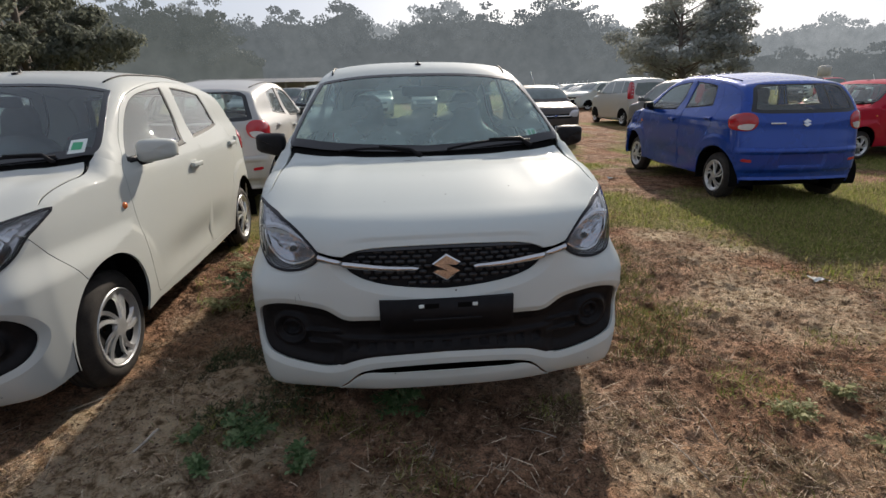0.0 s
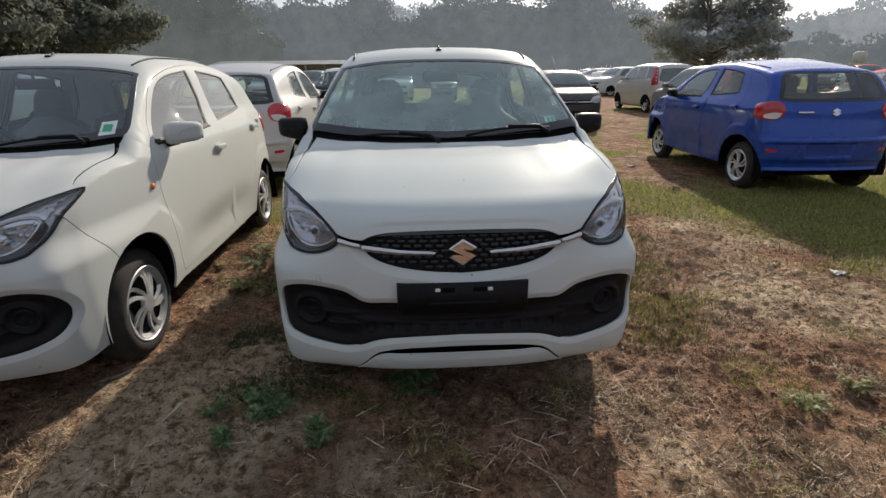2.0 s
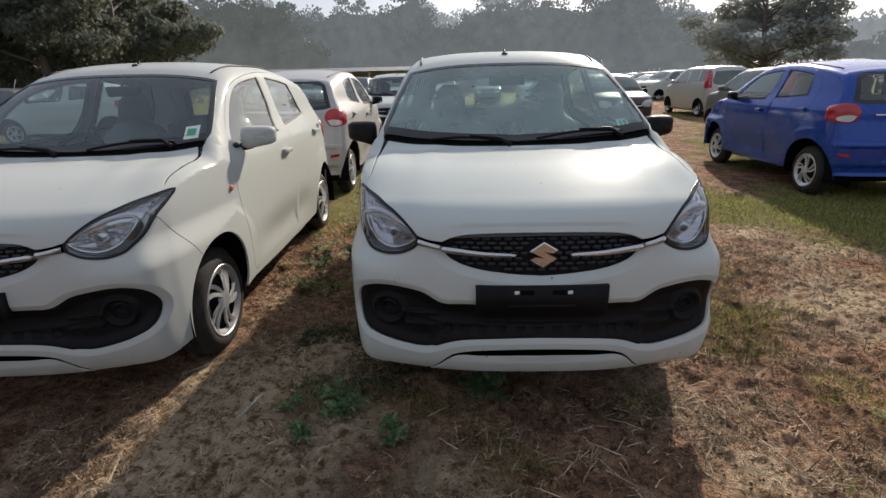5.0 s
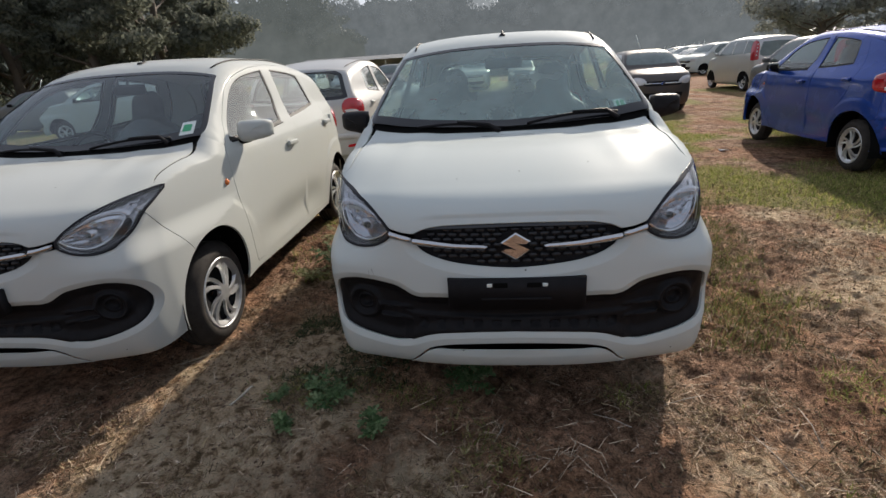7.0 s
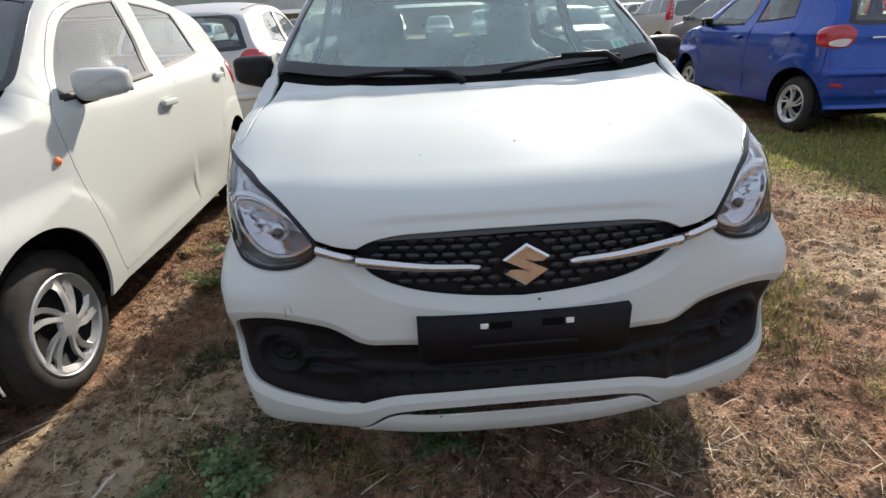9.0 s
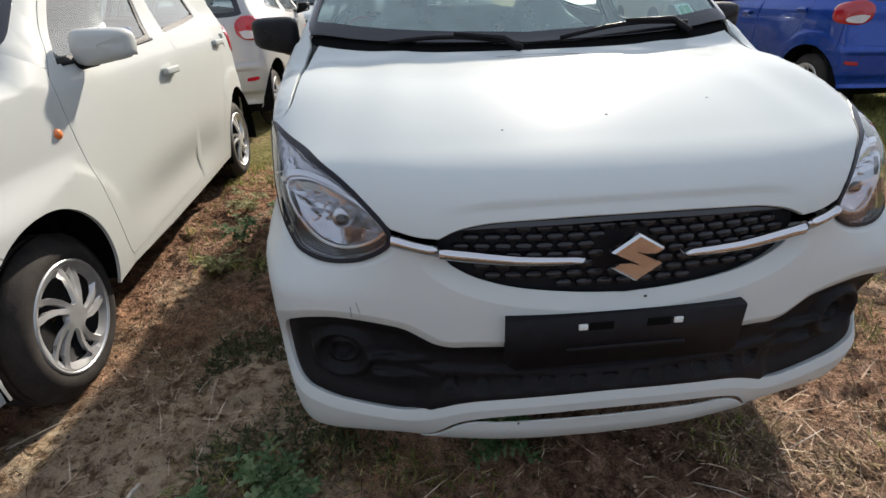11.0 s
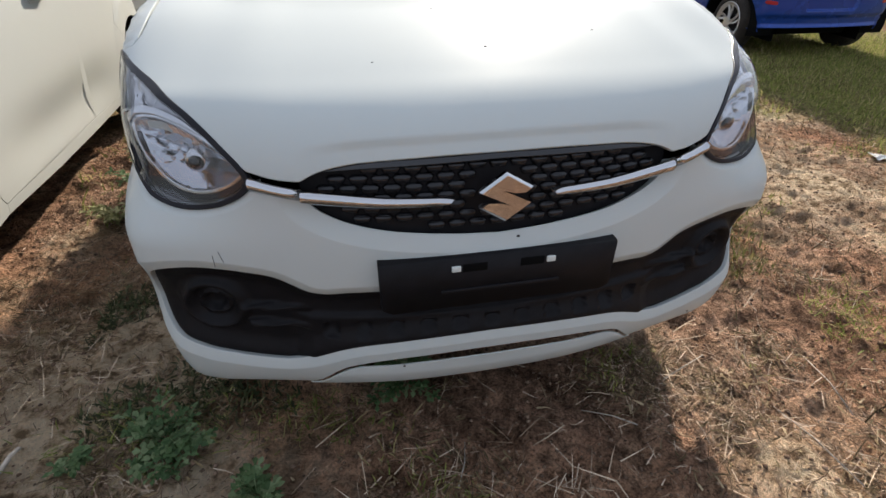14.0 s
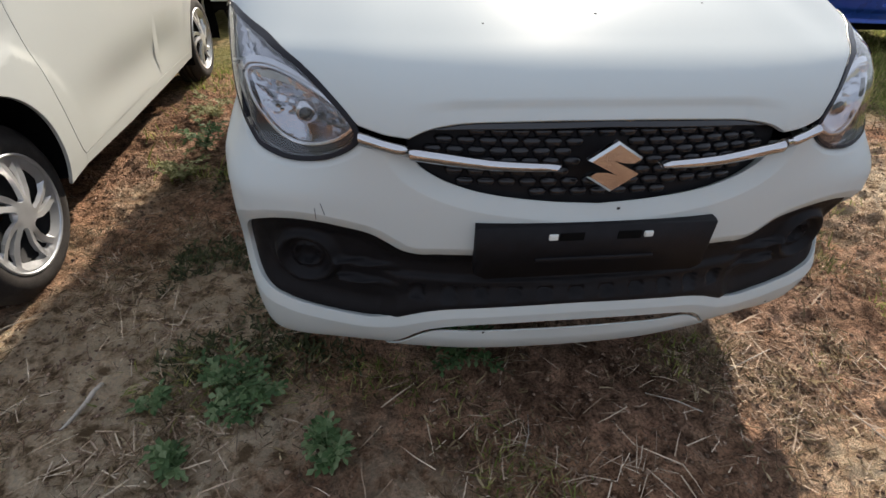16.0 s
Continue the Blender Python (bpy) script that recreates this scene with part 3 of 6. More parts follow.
def hatchback(body, mirrors, label):
    """The hatchback with all its panels, glass, lamps, wheels and cabin. Its base lies under the nose."""
    F = HATCH
    car = tagged(new("hatchback"), label, "car")
    S = .016

    # lines that panels share
    lamp_in = F.faced([(.478, .836), (.483, .846), (.499, .866), (.525, .890), (.557, .915), (.599, .939), (.649, .961), (.690, .40, .980), (.725, .462, .989), (.752, .495, .990)])
    lamp_side = F.faced([(.752, .495, .990), (.766, .475, .978), (.770, .43, .960), (.766, .38, .936), (.758, .32, .908)])
    lamp_low = F.faced([(.758, .32, .908), (.752, .28, .880), (.744, .245, .850), (.728, .205, .822), (.702, .172, .800), (.675, .785), (.640, .774), (.604, .770), (.565, .774), (.535, .782), (.500, .800), (.481, .818), (.478, .836)])
    li, ls, ll = run(lamp_in, S), run(lamp_side, S), run(lamp_low, S * .7)
    lamp = ring(li, ls, ll)
    grille_low = run(F.faced([(.384, .808), (.375, .788), (.353, .769), (.305, .747), (.224, .727), (.10, .712), (0, .706)]), S * .7)
    grille_top = run(F.faced([(0, .872), (.12, .871), (.24, .866), (.30, .859), (.350, .845), (.384, .825)]), S * .7)
    strip_top = run(F.faced([(.384, .825), (.43, .829), (.478, .842)]), S * .5)
    hood_gap = run([(.725, .462), (.712, .51), (.711, .60), (.712, .70), (.711, .80), (.703, .88), (.682, .932)], S * 2)
    cowl = run([(.682, .932), (.60, .908), (.40, .876), (.20, .858), (0, .852)], S * 2)
    screen_low = run([(.708, .978), (.55, .943), (.30, .916), (0, .900)], S * 2)
    screen_side = run([(.602, 1.505), (.622, 1.42), (.656, 1.30), (.702, 1.12), (.718, 1.03), (.708, .978)], S * 2)
    screen_top = run([(0, 1.516), (.3, 1.515), (.602, 1.505)], S * 2)
    door_top = run([(1.08, 1.082), (1.145, 1.132), (1.23, 1.218), (1.37, 1.335), (1.49, 1.410), (1.61, 1.452), (1.78, 1.487), (1.98, 1.513), (2.24, 1.530)], S * 2)
    door_top2 = run([(2.24, 1.530), (2.6, 1.518), (2.93, 1.462)], S * 2)
    door_top3 = run([(2.93, 1.462), (3.1, 1.432), (3.25, 1.385)], S * 2)
    gap1 = run([(1.08, 1.082), (1.040, 1.04), (1.030, .93), (1.040, .80), (1.070, .67), (1.115, .50), (1.155, .36), (1.185, .315)], S * 2)
    gap2 = run([(2.215, .315), (2.20, .50), (2.177, .62), (2.145, .80), (2.148, .946), (2.165, 1.10), (2.205, 1.3), (2.24, 1.530)], S * 2)
    gap3 = run([(2.93, 1.462), (3.02, 1.29), (3.05, 1.12), (3.02, .95), (2.94, .80), (2.845, .70)], S * 2)
    hatch_side = run([(3.25, 1.385), (3.38, 1.27), (3.47, 1.13), (3.50, 1.0), (3.505, .86), (3.51, .72)], S * 2)
    a_seam = 122

    def side_of(r, chart):
        return F.to("side", F.on(chart, r))

    # hood
    def step_in(d, far, near):
        k = np.clip((far - d) / (far - near), 0, 1)
        return k * k * (3 - 2 * k)

    front_edge = F.to("top", F.on("front", np.vstack((grille_top, strip_top[1:], li[1:]))))
    hood_edge = F.to("top", F.on("front", np.vstack((grille_top, strip_top[1:]))))
    crease = [beside(ring(hood_edge), d)[::1] for d in (.012, .0165, .021, .026)]
    hood = F.panel("top", mirrored(ring(front_edge, hood_gap, cowl)), step=.02, lines=[l * (m, 1) for l in crease for m in (1, -1)],
                   offset=lambda p: -.008 * step_in(gap_to(np.abs(p), np.vstack((hood_edge, hood_edge[::-1]))), .026, .012) * np.clip((.39 - np.abs(p[:, 0])) / .10, 0, 1) + .006 * np.exp(-((np.abs(p[:, 0]) - .52 + .10 * p[:, 1]) / .07) ** 2) * np.clip((p[:, 1] - .15) * 3, 0, 1))
    part("hood", hood, body, car)
    part("cowl", F.panel("top", mirrored(ring(cowl[::-1], [(.682, .932), (.715, .97)], [(.715, .97), (.708, .978)], screen_low)), step=.03, offset=-.012, lip=0, gap=-.004), GAPBLACK, car, "black plastic cowl below the windscreen")

    for x, y, r in ((.03, .30, .0030), (-.22, .26, .0022), (.31, .37, .0026), (-.05, .52, .0020)):
        q = F.on("top", [(x, y)])[0]
        part("speck", moved(block(-r, r, -r * .6, r * .6, -.0008, .0008, .0006), pose(*q, 12, 0, 30 * x)), DUSTRUBBER, car, "speck of dirt")
    for s in (-1, 1):
        mark = F.on("top", run([(-.13, .790), (-.07, .790 + .012 * s), (0, .790 + .016 * s), (.07, .790 + .012 * s), (.13, .790)], .02))
        part("hood_mark", tube([(q[0], q[1], q[2] - .0003) for q in mark], .0011, 5), TRIMGREY, car, "faint thin grey outline on the hood")

    # front bumper
    insert = run(F.faced([(0, .586), (.30, .581), (.362, .577), (.404, .584), (.436, .602), (.472, .621), (.526, .632), (.586, .640), (.648, .642), (.70, .632), (.733, .148, .612),
                          (.755, .186, .574), (.766, .212, .525), (.762, .200, .482), (.742, .165, .446), (.70, .418), (.66, .402), (.611, .385), (.55, .371), (.494, .363), (.463, .366), (.426, .377), (.389, .393),
                          (.348, .409), (.284, .423), (.162, .434), (0, .440)]), S * .6)
    insert_loop = mirrored(insert)
    slot_top = F.faced([(.445, .240), (.405, .286), (.372, .325), (.335, .351), (.25, .372), (.12, .382), (0, .385)])
    slot_run = ring(run(slot_top[:3], S * .6), run(slot_top[2:], S * .6))
    under = run(F.faced([(.791, .352, .282), (.775, .29, .270), (.74, .19, .258), (.68, .250), (.60, .244), (.52, .240), (.445, .240)]), S)
    arch_f = front_arch(a_seam, 194)
    seam3 = F.to("front", F.on("side", run([(.32, .908), tuple(arch_f[0])], .03)))
    arch3 = F.to("front", F.on("side", arch_f))
    half = ring(grille_low[::-1], run(F.faced([(.384, .808), (.43, .806), (.482, .812)]), S * .6), ll[::-1][1:-1], seam3, arch3[1:], under[1:], slot_run[1:])

    def closed(l):
        return np.vstack((l, l[:1]))
    bevels = [closed(shrunk(insert_loop, -.0275)), closed(shrunk(insert_loop, -.0245)), closed(shrunk(insert_loop, -.012))] + [beside(grille_low, d) * (m, 1) for d in (.0375, .0340, .017) for m in (1, -1)] + [beside(ll, d) * (m, 1) for d in (.0175, .0145, .007) for m in (1, -1)]

    def bevel_in(p):
        d = gap_to(p, insert_loop)
        k = np.clip(1 - d / .026, 0, 1)
        g = np.clip(1 - gap_to(p, np.vstack((grille_low, (grille_low * (-1, 1))[::-1]))) / .036, 0, 1)
        b = np.clip(1 - gap_to(np.abs(p) * (1, 1), lamp) / .016, 0, 1)
        return -.014 * k ** 1.1 - .017 * g ** 1.1 - .006 * b
    bumper = part("front_bumper", F.panel("front", mirrored(half), [insert_loop], step=.015, offset=bevel_in, lip=.03, lines=bevels), body, car)
    lipline = run(F.faced([(0, .347), (.15, .346), (.25, .343), (.30, .343), (.335, .337), (.370, .317), (.403, .280), (.440, .243)]), S * .6)
    lipbase = run(F.faced([(.440, .246), (.36, .246), (.25, .252), (.12, .257), (0, .259)]), S)
    part("lower_lip", F.panel("front", mirrored(ring(lipline, lipbase)), step=.018, offset=lambda p: .004 - .008 * np.clip((p[:, 1] - .315) / .030, 0, 1) * np.clip((.40 - np.abs(p[:, 0])) / .08, 0, 1), lip=.004), body, bumper, "scuffed lower lip below a dark slot")
    slot_back = mirrored(ring(run(F.faced([(0, .405), (.36, .375), (.44, .28)]), S), run(F.faced([(.44, .28), (.40, .21), (.2, .20), (0, .20)]), S)))
    part("slot", F.panel("front", slot_back, step=.03, offset=-.075, lip=0), GAPBLACK, bumper, "dark air slot")

    def insert_depth(p):
        at = np.abs(F.on("front", p)[:, 0])
        z = p[:, 1]
        edge = np.clip(gap_to(p, insert_loop) / .05, 0, 1)
        d = -.024 - .022 * edge * edge * (3 - 2 * edge)
        r = np.hypot(at - .624, z - .524)
        d = d + .020 * np.exp(-((r - .062) / .013) ** 2) - .010 * np.exp(-(r / .045) ** 4) + .012 * np.exp(-((r - .030) / .006) ** 2) - .012 * np.exp(-(r / .024) ** 6)
        bar = np.clip((.46 - at) / .04, 0, 1)
        d = d + .014 * bar / (1 + np.exp((z - .490 - .02 * at) / .0022))
        fin = np.clip((at - .41) / .09, 0, 1) * np.clip((.562 - at) / .012, 0, 1)
        d = d + .022 * fin * (np.exp(-((z - .520 - .10 * (at - .5)) / .008) ** 4) + np.exp(-((z - .468 - .06 * (at - .5)) / .008) ** 4))
        low = np.clip((.478 - z) / .01, 0, 1) * np.clip((.42 - at) / .04, 0, 1)
        cell = np.maximum(np.cos(at * 2 * np.pi / .075), 0) * np.maximum(np.cos((z - .458) * np.pi / .045), 0)
        return d - .016 * low * cell ** .35 * np.clip(edge * 2 - .3, 0, 1)
    part("bumper_insert", F.panel("front", shrunk(insert_loop, -.006), step=.007, offset=insert_depth, lip=0), BLACK, bumper, "dusty black plastic insert with blanked fog lamp bezels")

    # number plate holder with its two clips
    holder = tuple(np.array([(-.255, .672), (.255, .672), (.255, .560), (.235, .548), (-.235, .548), (-.255, .560)]).tolist())
    pl = part("plate_holder", moved(prism(holder, .03, .012), pose(0, -.012, 0)), BLACK, car, "blank black number plate holder")
    for x in (-.098, .105):
        part("clip", moved(block(-.0095, .0095, -.004, .004, -.0065, .0065, .002), pose(x, -.0125, .649)), STICKER, pl, "white plate clip")
        part("slot", moved(block(-.026, .026, -.002, .004, -.010, .010, .002), pose(x + (.040 if x < 0 else -.040), -.0115, .648)), GAPBLACK, pl)
    part("ridge", moved(block(-.13, .13, -.004, .004, -.005, .005, .003), pose(0, -.012, .592)), BLACK, pl)

    # grille with studs, chrome bars and badge
    gl = mirrored(ring(run(F.faced([(0, .876), (.24, .870), (.352, .853), (.388, .832)]), S), run(F.faced([(.388, .832), (.388, .806), (.362, .762), (.313, .738), (.224, .720), (0, .700)]), S)))
    grille = part("grille", F.panel("front", gl, step=.016, offset=-.036, lip=0, gap=-.004), BLACK, car, "black grille with staggered studs")
    stud = None
    for row in range(7):
        z = .728 + row * .0205
        for k in range(-9, 10):
            x = (k + .5 * (row % 2)) * .043
            if abs(x) < .052 and z > .752 and z < .845:
                continue
            p = F.faced([(x, z)])[0]
            if not inside([p], shrunk(gl, .016))[0]:
                continue
            q = F.on("front", [p])[0]
            n = F.slope(q[None])[0]
            if stud is None:
                stud = part("stud", prism([(-.020, .003), (-.013, .0095), (.013, .0095), (.020, .003), (.014, -.0085), (-.014, -.0085)], .020, .26), STUDBLACK, grille)
                ob = stud
            else:
                ob = new("stud", stud.data)
                ob.parent = grille
            ob.matrix_local = Matrix.Translation(q - n * .026) @ pose(0, 0, 0, -14, 0, math.degrees(math.atan2(n[0], -n[1])))
    part("upper_bar", F.panel("front", mirrored(ring(run(F.faced([(0, .872), (.24, .866), (.345, .850)]), S), run(F.faced([(.345, .850), (.24, .857), (0, .863)]), S))), step=.02, offset=-.014, lip=.014, gap=0), GLOSSBLACK, grille)

    def bar_at(s, name, a, b, mat_):
        """A chrome bar swept along the front between two heights."""
        top, low = run(F.faced(a), .02), run(F.faced(b), .02)
        m = min(len(top), len(low))
        top, low = top[np.linspace(0, len(top) - 1, m).round().astype(int)], low[np.linspace(0, len(low) - 1, m).round().astype(int)]
        A, B = F.on("front", top), F.on("front", low)
        N = F.slope((A + B) / 2)

        def f(u, v):
            i = min(int(u * (m - 1) + .5), m - 1)
            w = 2 * math.pi * v
            c, h = (A[i] + B[i]) / 2, (A[i] - B[i]) / 2
            p = c + h * math.cos(w) + N[i] * (.011 * math.sin(w) + .003)
            return (p[0] * s, p[1], p[2])
        made = capped(soft(f, m, 12, closed_v=True), m, 12)
        if s > 0:
            made = (made[0], [tuple(reversed(q)) for q in made[1]], None)
        return part(name, made, mat_, grille, "chrome bar with a rounded face")
    for s in (-1, 1):
        bar_at(s, "chrome_bar", [(.474, .838), (.42, .826), (.385, .8215)], [(.474, .816), (.42, .804), (.385, .7985)], CHROME)
        bar_at(s, "chrome_bar", [(.382, .8175), (.31, .8115), (.24, .804), (.16, .800), (.098, .798)], [(.382, .7935), (.31, .7875), (.24, .783), (.16, .781), (.110, .783)], CHROME)
    badge = [(0, .050), (.053, .018), (.040, .009), (.016, .010), (-.008, .017), (.054, -.014), (0, -.050), (-.053, -.018), (-.040, -.009), (-.016, -.010), (.008, -.017), (-.054, .014)]
    part("badge", moved(prism(badge, .018, .10), pose(0, -.006, .797, -7, 0, 0)), GOLD, grille, "pale bronze chrome badge", True)

    for a, b in (((.575, .680), (.575, .655)), ((.562, .690), (.556, .666))):
        scuff = F.on("front", run(F.faced([(-a[0], a[1]), (-b[0], b[1])]), .01))
        part("scuff", tube(scuff, .0008, 5), TRIMGREY, bumper, "thin dark scuff mark")
    for x, z, r in ((.035, .700, .0035), (-.21, .345, .003), (.62, .30, .003)):
        q = F.on("front", F.faced([(x, z)]))[0]
        part("speck", moved(block(-r, r, -.0012, .0012, -r * .7, r * .7, .001), pose(*q)), DUSTRUBBER, bumper, "speck of dirt")
    # head lamps
    def bowl_depth(p):
        return -.014 - .028 * np.clip(gap_to(p, lamp) / .03, 0, 1)
    for s in (-1, 1):
        side = (lambda m: m) if s > 0 else flipped
        inner = ring(run(F.faced([(.708, .900), (.694, .919), (.656, .926), (.606, .917), (.548, .891), (.504, .859), (.494, .842), (.518, .820), (.552, .805), (.586, .799), (.618, .804), (.650, .818), (.678, .842), (.698, .871), (.706, .896)]), .012))
        hl = part("headlamp", side(F.panel("front", lamp, [shrunk(inner, .002)], step=.012, offset=bowl_depth, lip=0, gap=-.001)), LAMPGREY, car, "headlamp with a clear lens and a chrome bowl")
        core = F.faced([(.578, .846)])[0]
        tilt = np.random.RandomState(12).uniform(-1, 1, (40, 40, 2))

        def bowl(p):
            e = np.clip(gap_to(p, inner) / .055, 0, 1)
            u, v = (p[:, 0] - core[0]) / .0135 + .5 + 9, (p[:, 1] - core[1]) / .026 + 9.35
            i, j = np.clip(u.astype(int), 0, 39), np.clip(v.astype(int), 0, 39)
            t_ = tilt[i, j]
            on = np.clip(e * 6 - .4, 0, 1) * (p[:, 1] > core[1] - .008)
            facet = ((u - i - .5) * (.0075 * t_[:, 0]) + (v - j - .5) * (.017 * t_[:, 1] + .002)) * on
            return -.016 - .056 * e ** .8 + facet
        part("bowl", side(F.panel("front", inner, step=.0042, offset=bowl, lip=.02, gap=0)), REFLECT, hl, "faceted chrome reflector bowl", True)
        rim = shrunk(inner, -.0035)
        part("bowl_ring", side(F.panel("front", rim, [inner], step=.008, offset=-.010, lip=.012, gap=0)), CHROME, hl, "thin chrome ring")
        brow = ring(run(F.faced([(.560, .904), (.602, .926), (.656, .938), (.696, .933), (.720, .912)]), .008), run(F.faced([(.720, .912), (.714, .904), (.696, .924), (.656, .930), (.604, .920), (.560, .904)]), .008))
        part("brow", side(F.panel("front", brow, step=.006, offset=-.006, lip=.02, gap=0)), CHROME, hl, "bright chrome brow over the bowl")
        patch_ = ring(run(F.faced([(.692, .962), (.722, .32, .960), (.742, .31, .938), (.738, .27, .918), (.716, .922), (.696, .940), (.692, .962)]), .006))
        part("indicator_bowl", side(F.panel("front", patch_, step=.0035, offset=lambda p: -.024 - .0016 * np.cos((p[:, 0] - .5 * p[:, 1]) * 620), lip=.01, gap=.001)), REFLECT, hl, "ribbed chrome indicator bowl")
        c = F.on("front", [F.faced([(.578, .846)])[0]])[0]
        part("bulb", moved(lathe([(0, .016), (.010, .014), (.014, .006), (.014, -.03), (.022, -.04)], 20), pose(s * c[0], c[1] + .030, c[2], 0, 0, -90)), GLOSSBLACK, hl, "black bulb shield")
        part("bulb_collar", moved(lathe([(.0145, .012), (.020, .010), (.024, -.02)], 24), pose(s * c[0], c[1] + .036, c[2], 0, 0, -90)), CHROME, hl)
        trim = ring(run(F.faced([(.740, .245, .868), (.726, .21, .838), (.702, .18, .814), (.672, .796), (.643, .787), (.60, .783), (.54, .794), (.507, .811), (.491, .829)]), .012),
                    run(F.faced([(.491, .829), (.498, .834), (.517, .813), (.552, .797), (.586, .791), (.622, .797), (.656, .815), (.684, .848), (.704, .890)]), .012),
                    run(F.faced([(.704, .890), (.728, .25, .892), (.740, .245, .868)]), .012))
        part("bezel", side(F.panel("front", trim, step=.012, offset=-.012, lip=.015, gap=0)), LAMPBLACK, hl, "dark smoked bezel")
        part("rim", side(F.panel("front", shrunk(lamp, -.001), [shrunk(lamp, .0045)], step=.012, offset=.003, lip=.012, gap=0)), LAMPBLACK, hl)
        lens = part("lens", side(F.panel("front", shrunk(lamp, .004), step=.016, offset=.002, lip=0, gap=0)), LENS, hl, "clear plastic lens")
        lens.visible_shadow = False

    # roof with the front pillars, windscreen
    dt = F.to("top", F.on("side", np.vstack((door_top, door_top2[1:], door_top3[1:]))))
    roof_rear = run([tuple(dt[-1]), (.52, 3.315), (.38, 3.345), (.2, 3.36), (0, 3.365)], S * 2)
    roof_loop = ring(screen_top, screen_side, [(.708, .978), tuple(dt[0])], dt, roof_rear)
    roof = part("roof", F.panel("top", mirrored(roof_loop), step=.045, lip=.02, gap=.0015), body, car)
    part("headliner", F.panel("top", mirrored(ring(run([(0, 1.56), (.5, 1.55)], .04), run([(.5, 1.55), (.53, 2.0), (.53, 2.8), (.48, 3.2)], .04), run([(.48, 3.2), (0, 3.28)], .04))), step=.09, offset=-.04, lip=0), HEADLINER, car)
    for s in (-1, 1):
        rail = [(s * x, y, z + .004) for x, y, z in F.on("top", run([(.535, 1.58), (.545, 1.9), (.545, 2.5), (.52, 3.1)], .1))]
        part("roof_seam", tube(rail, .005, 6), BLACK, roof)
    part("antenna", joined(moved(block(-.018, .018, -.035, .035, 0, .03, .012), pose(0, 1.70, 1.556, 4)), tube([(0, 1.712, 1.578), (0, 1.735, 1.602)], .006)), BLACK, roof, "black stub antenna base")
    half_screen = ring(screen_top, screen_side, screen_low)
    sl = mirrored(half_screen)
    part("windscreen_seal", F.panel("top", sl, [shrunk(sl, .026)], step=.03, offset=.001, lip=.006, gap=0), GLOSSBLACK, car, "black border of the windscreen")
    frit = mirrored(ring(run([(0, .938), (.30, .955), (.53, .984), (.686, 1.022)], .04), run([(.686, 1.022), (.704, .982)], .03), run([(.704, .982), (.55, .946), (.30, .919), (0, .903)], .04)))
    part("frit", F.panel("top", frit, step=.04, offset=.0008, lip=0, gap=0), GLOSSBLACK, car, "black printed band along the windscreen's foot")
    glass = part("windscreen", F.panel("top", shrunk(sl, .002), step=.05, offset=-.002, lip=0, gap=0), WINDSCREEN, car, "green-tinted windscreen")
    glass.visible_shadow = False

    # sides
    def strip(name, run_uv, r, material, parent, s, lift=.0, chart="side"):
        pts = F.on(chart, run_uv)
        n = F.slope(pts)
        return part(name, tube([(s * q[0], q[1], q[2]) for q in pts + n * lift], r, 6), material, parent)
    fender = ring(side_of(hood_gap, "top"), [tuple(F.to("side", F.on("top", [(.682, .932)]))[0]), tuple(F.to("side", F.on("top", [(.708, .978)]))[0]), (1.08, 1.082)],
                  gap1, [(1.182, .272), (1.08, .266)], front_arch(-15, a_seam), run([tuple(arch_f[0]), (.32, .908)], .03)[1:], side_of(ls[::-1], "front"))
    fglass = ring(run([(1.150, 1.092), (1.175, 1.118), (1.281, 1.211), (1.41, 1.316), (1.535, 1.392), (1.68, 1.441), (1.87, 1.470), (2.130, 1.493)], S * 2),
                  run([(2.130, 1.493), (2.116, 1.398), (2.092, 1.262), (2.014, 1.117)], S * 2), run([(2.014, 1.117), (1.833, 1.102), (1.150, 1.092)], S * 3))
    rglass = ring(run([(2.230, 1.129), (2.255, 1.31), (2.285, 1.492)], S * 2), run([(2.285, 1.492), (2.57, 1.467), (2.73, 1.445), (2.80, 1.433)], S * 2), run([(2.80, 1.433), (2.84, 1.335), (2.882, 1.183)], S * 2),
                  run([(2.882, 1.183), (2.6, 1.155), (2.230, 1.129)], S * 3))
    door1 = ring(gap1[::-1][::-1], [(1.185, .315), (2.215, .315)], gap2, door_top[::-1])
    door2 = ring(gap2[::-1], door_top2, gap3, arch_run(F.axles[1], math.degrees(math.atan2(.70 - F.hub, 2.845 - F.axles[1])), 176, ARCH + .03), [(2.77, .315), (2.215, .315)])
    quarter = ring(door_top3, hatch_side, [(3.50, .62)], arch_run(F.axles[1], 52, 178)[:], [(2.785, .26), (2.765, .315)],
                   arch_run(F.axles[1], 176, math.degrees(math.atan2(.70 - F.hub, 2.845 - F.axles[1])), ARCH + .03), gap3[::-1])
    sill = ring([(1.182, .272), (1.185, .315), (1.7, .315), (2.215, .315), (2.765, .315), (2.785, .27), (2.2, .252), (1.7, .252)])
    for s in (-1, 1):
        side = (lambda m: m) if s > 0 else flipped
        part("fender", side(F.panel("side", fender, step=.016, lip=.012, gap=.0028)), body, car)
        d1 = part("front_door", side(F.panel("side", door1, [fglass], step=.028, lip=.012, gap=.0028)), body, car)
        d2 = part("rear_door", side(F.panel("side", door2, [rglass], step=.028, lip=.012, gap=.0028)), body, car)
        q = part("quarter_panel", side(F.panel("side", quarter, step=.028, lip=.012, gap=.0028)), body, car)
        part("sill", side(F.panel("side", sill, step=.04, lip=.03)), body, car)
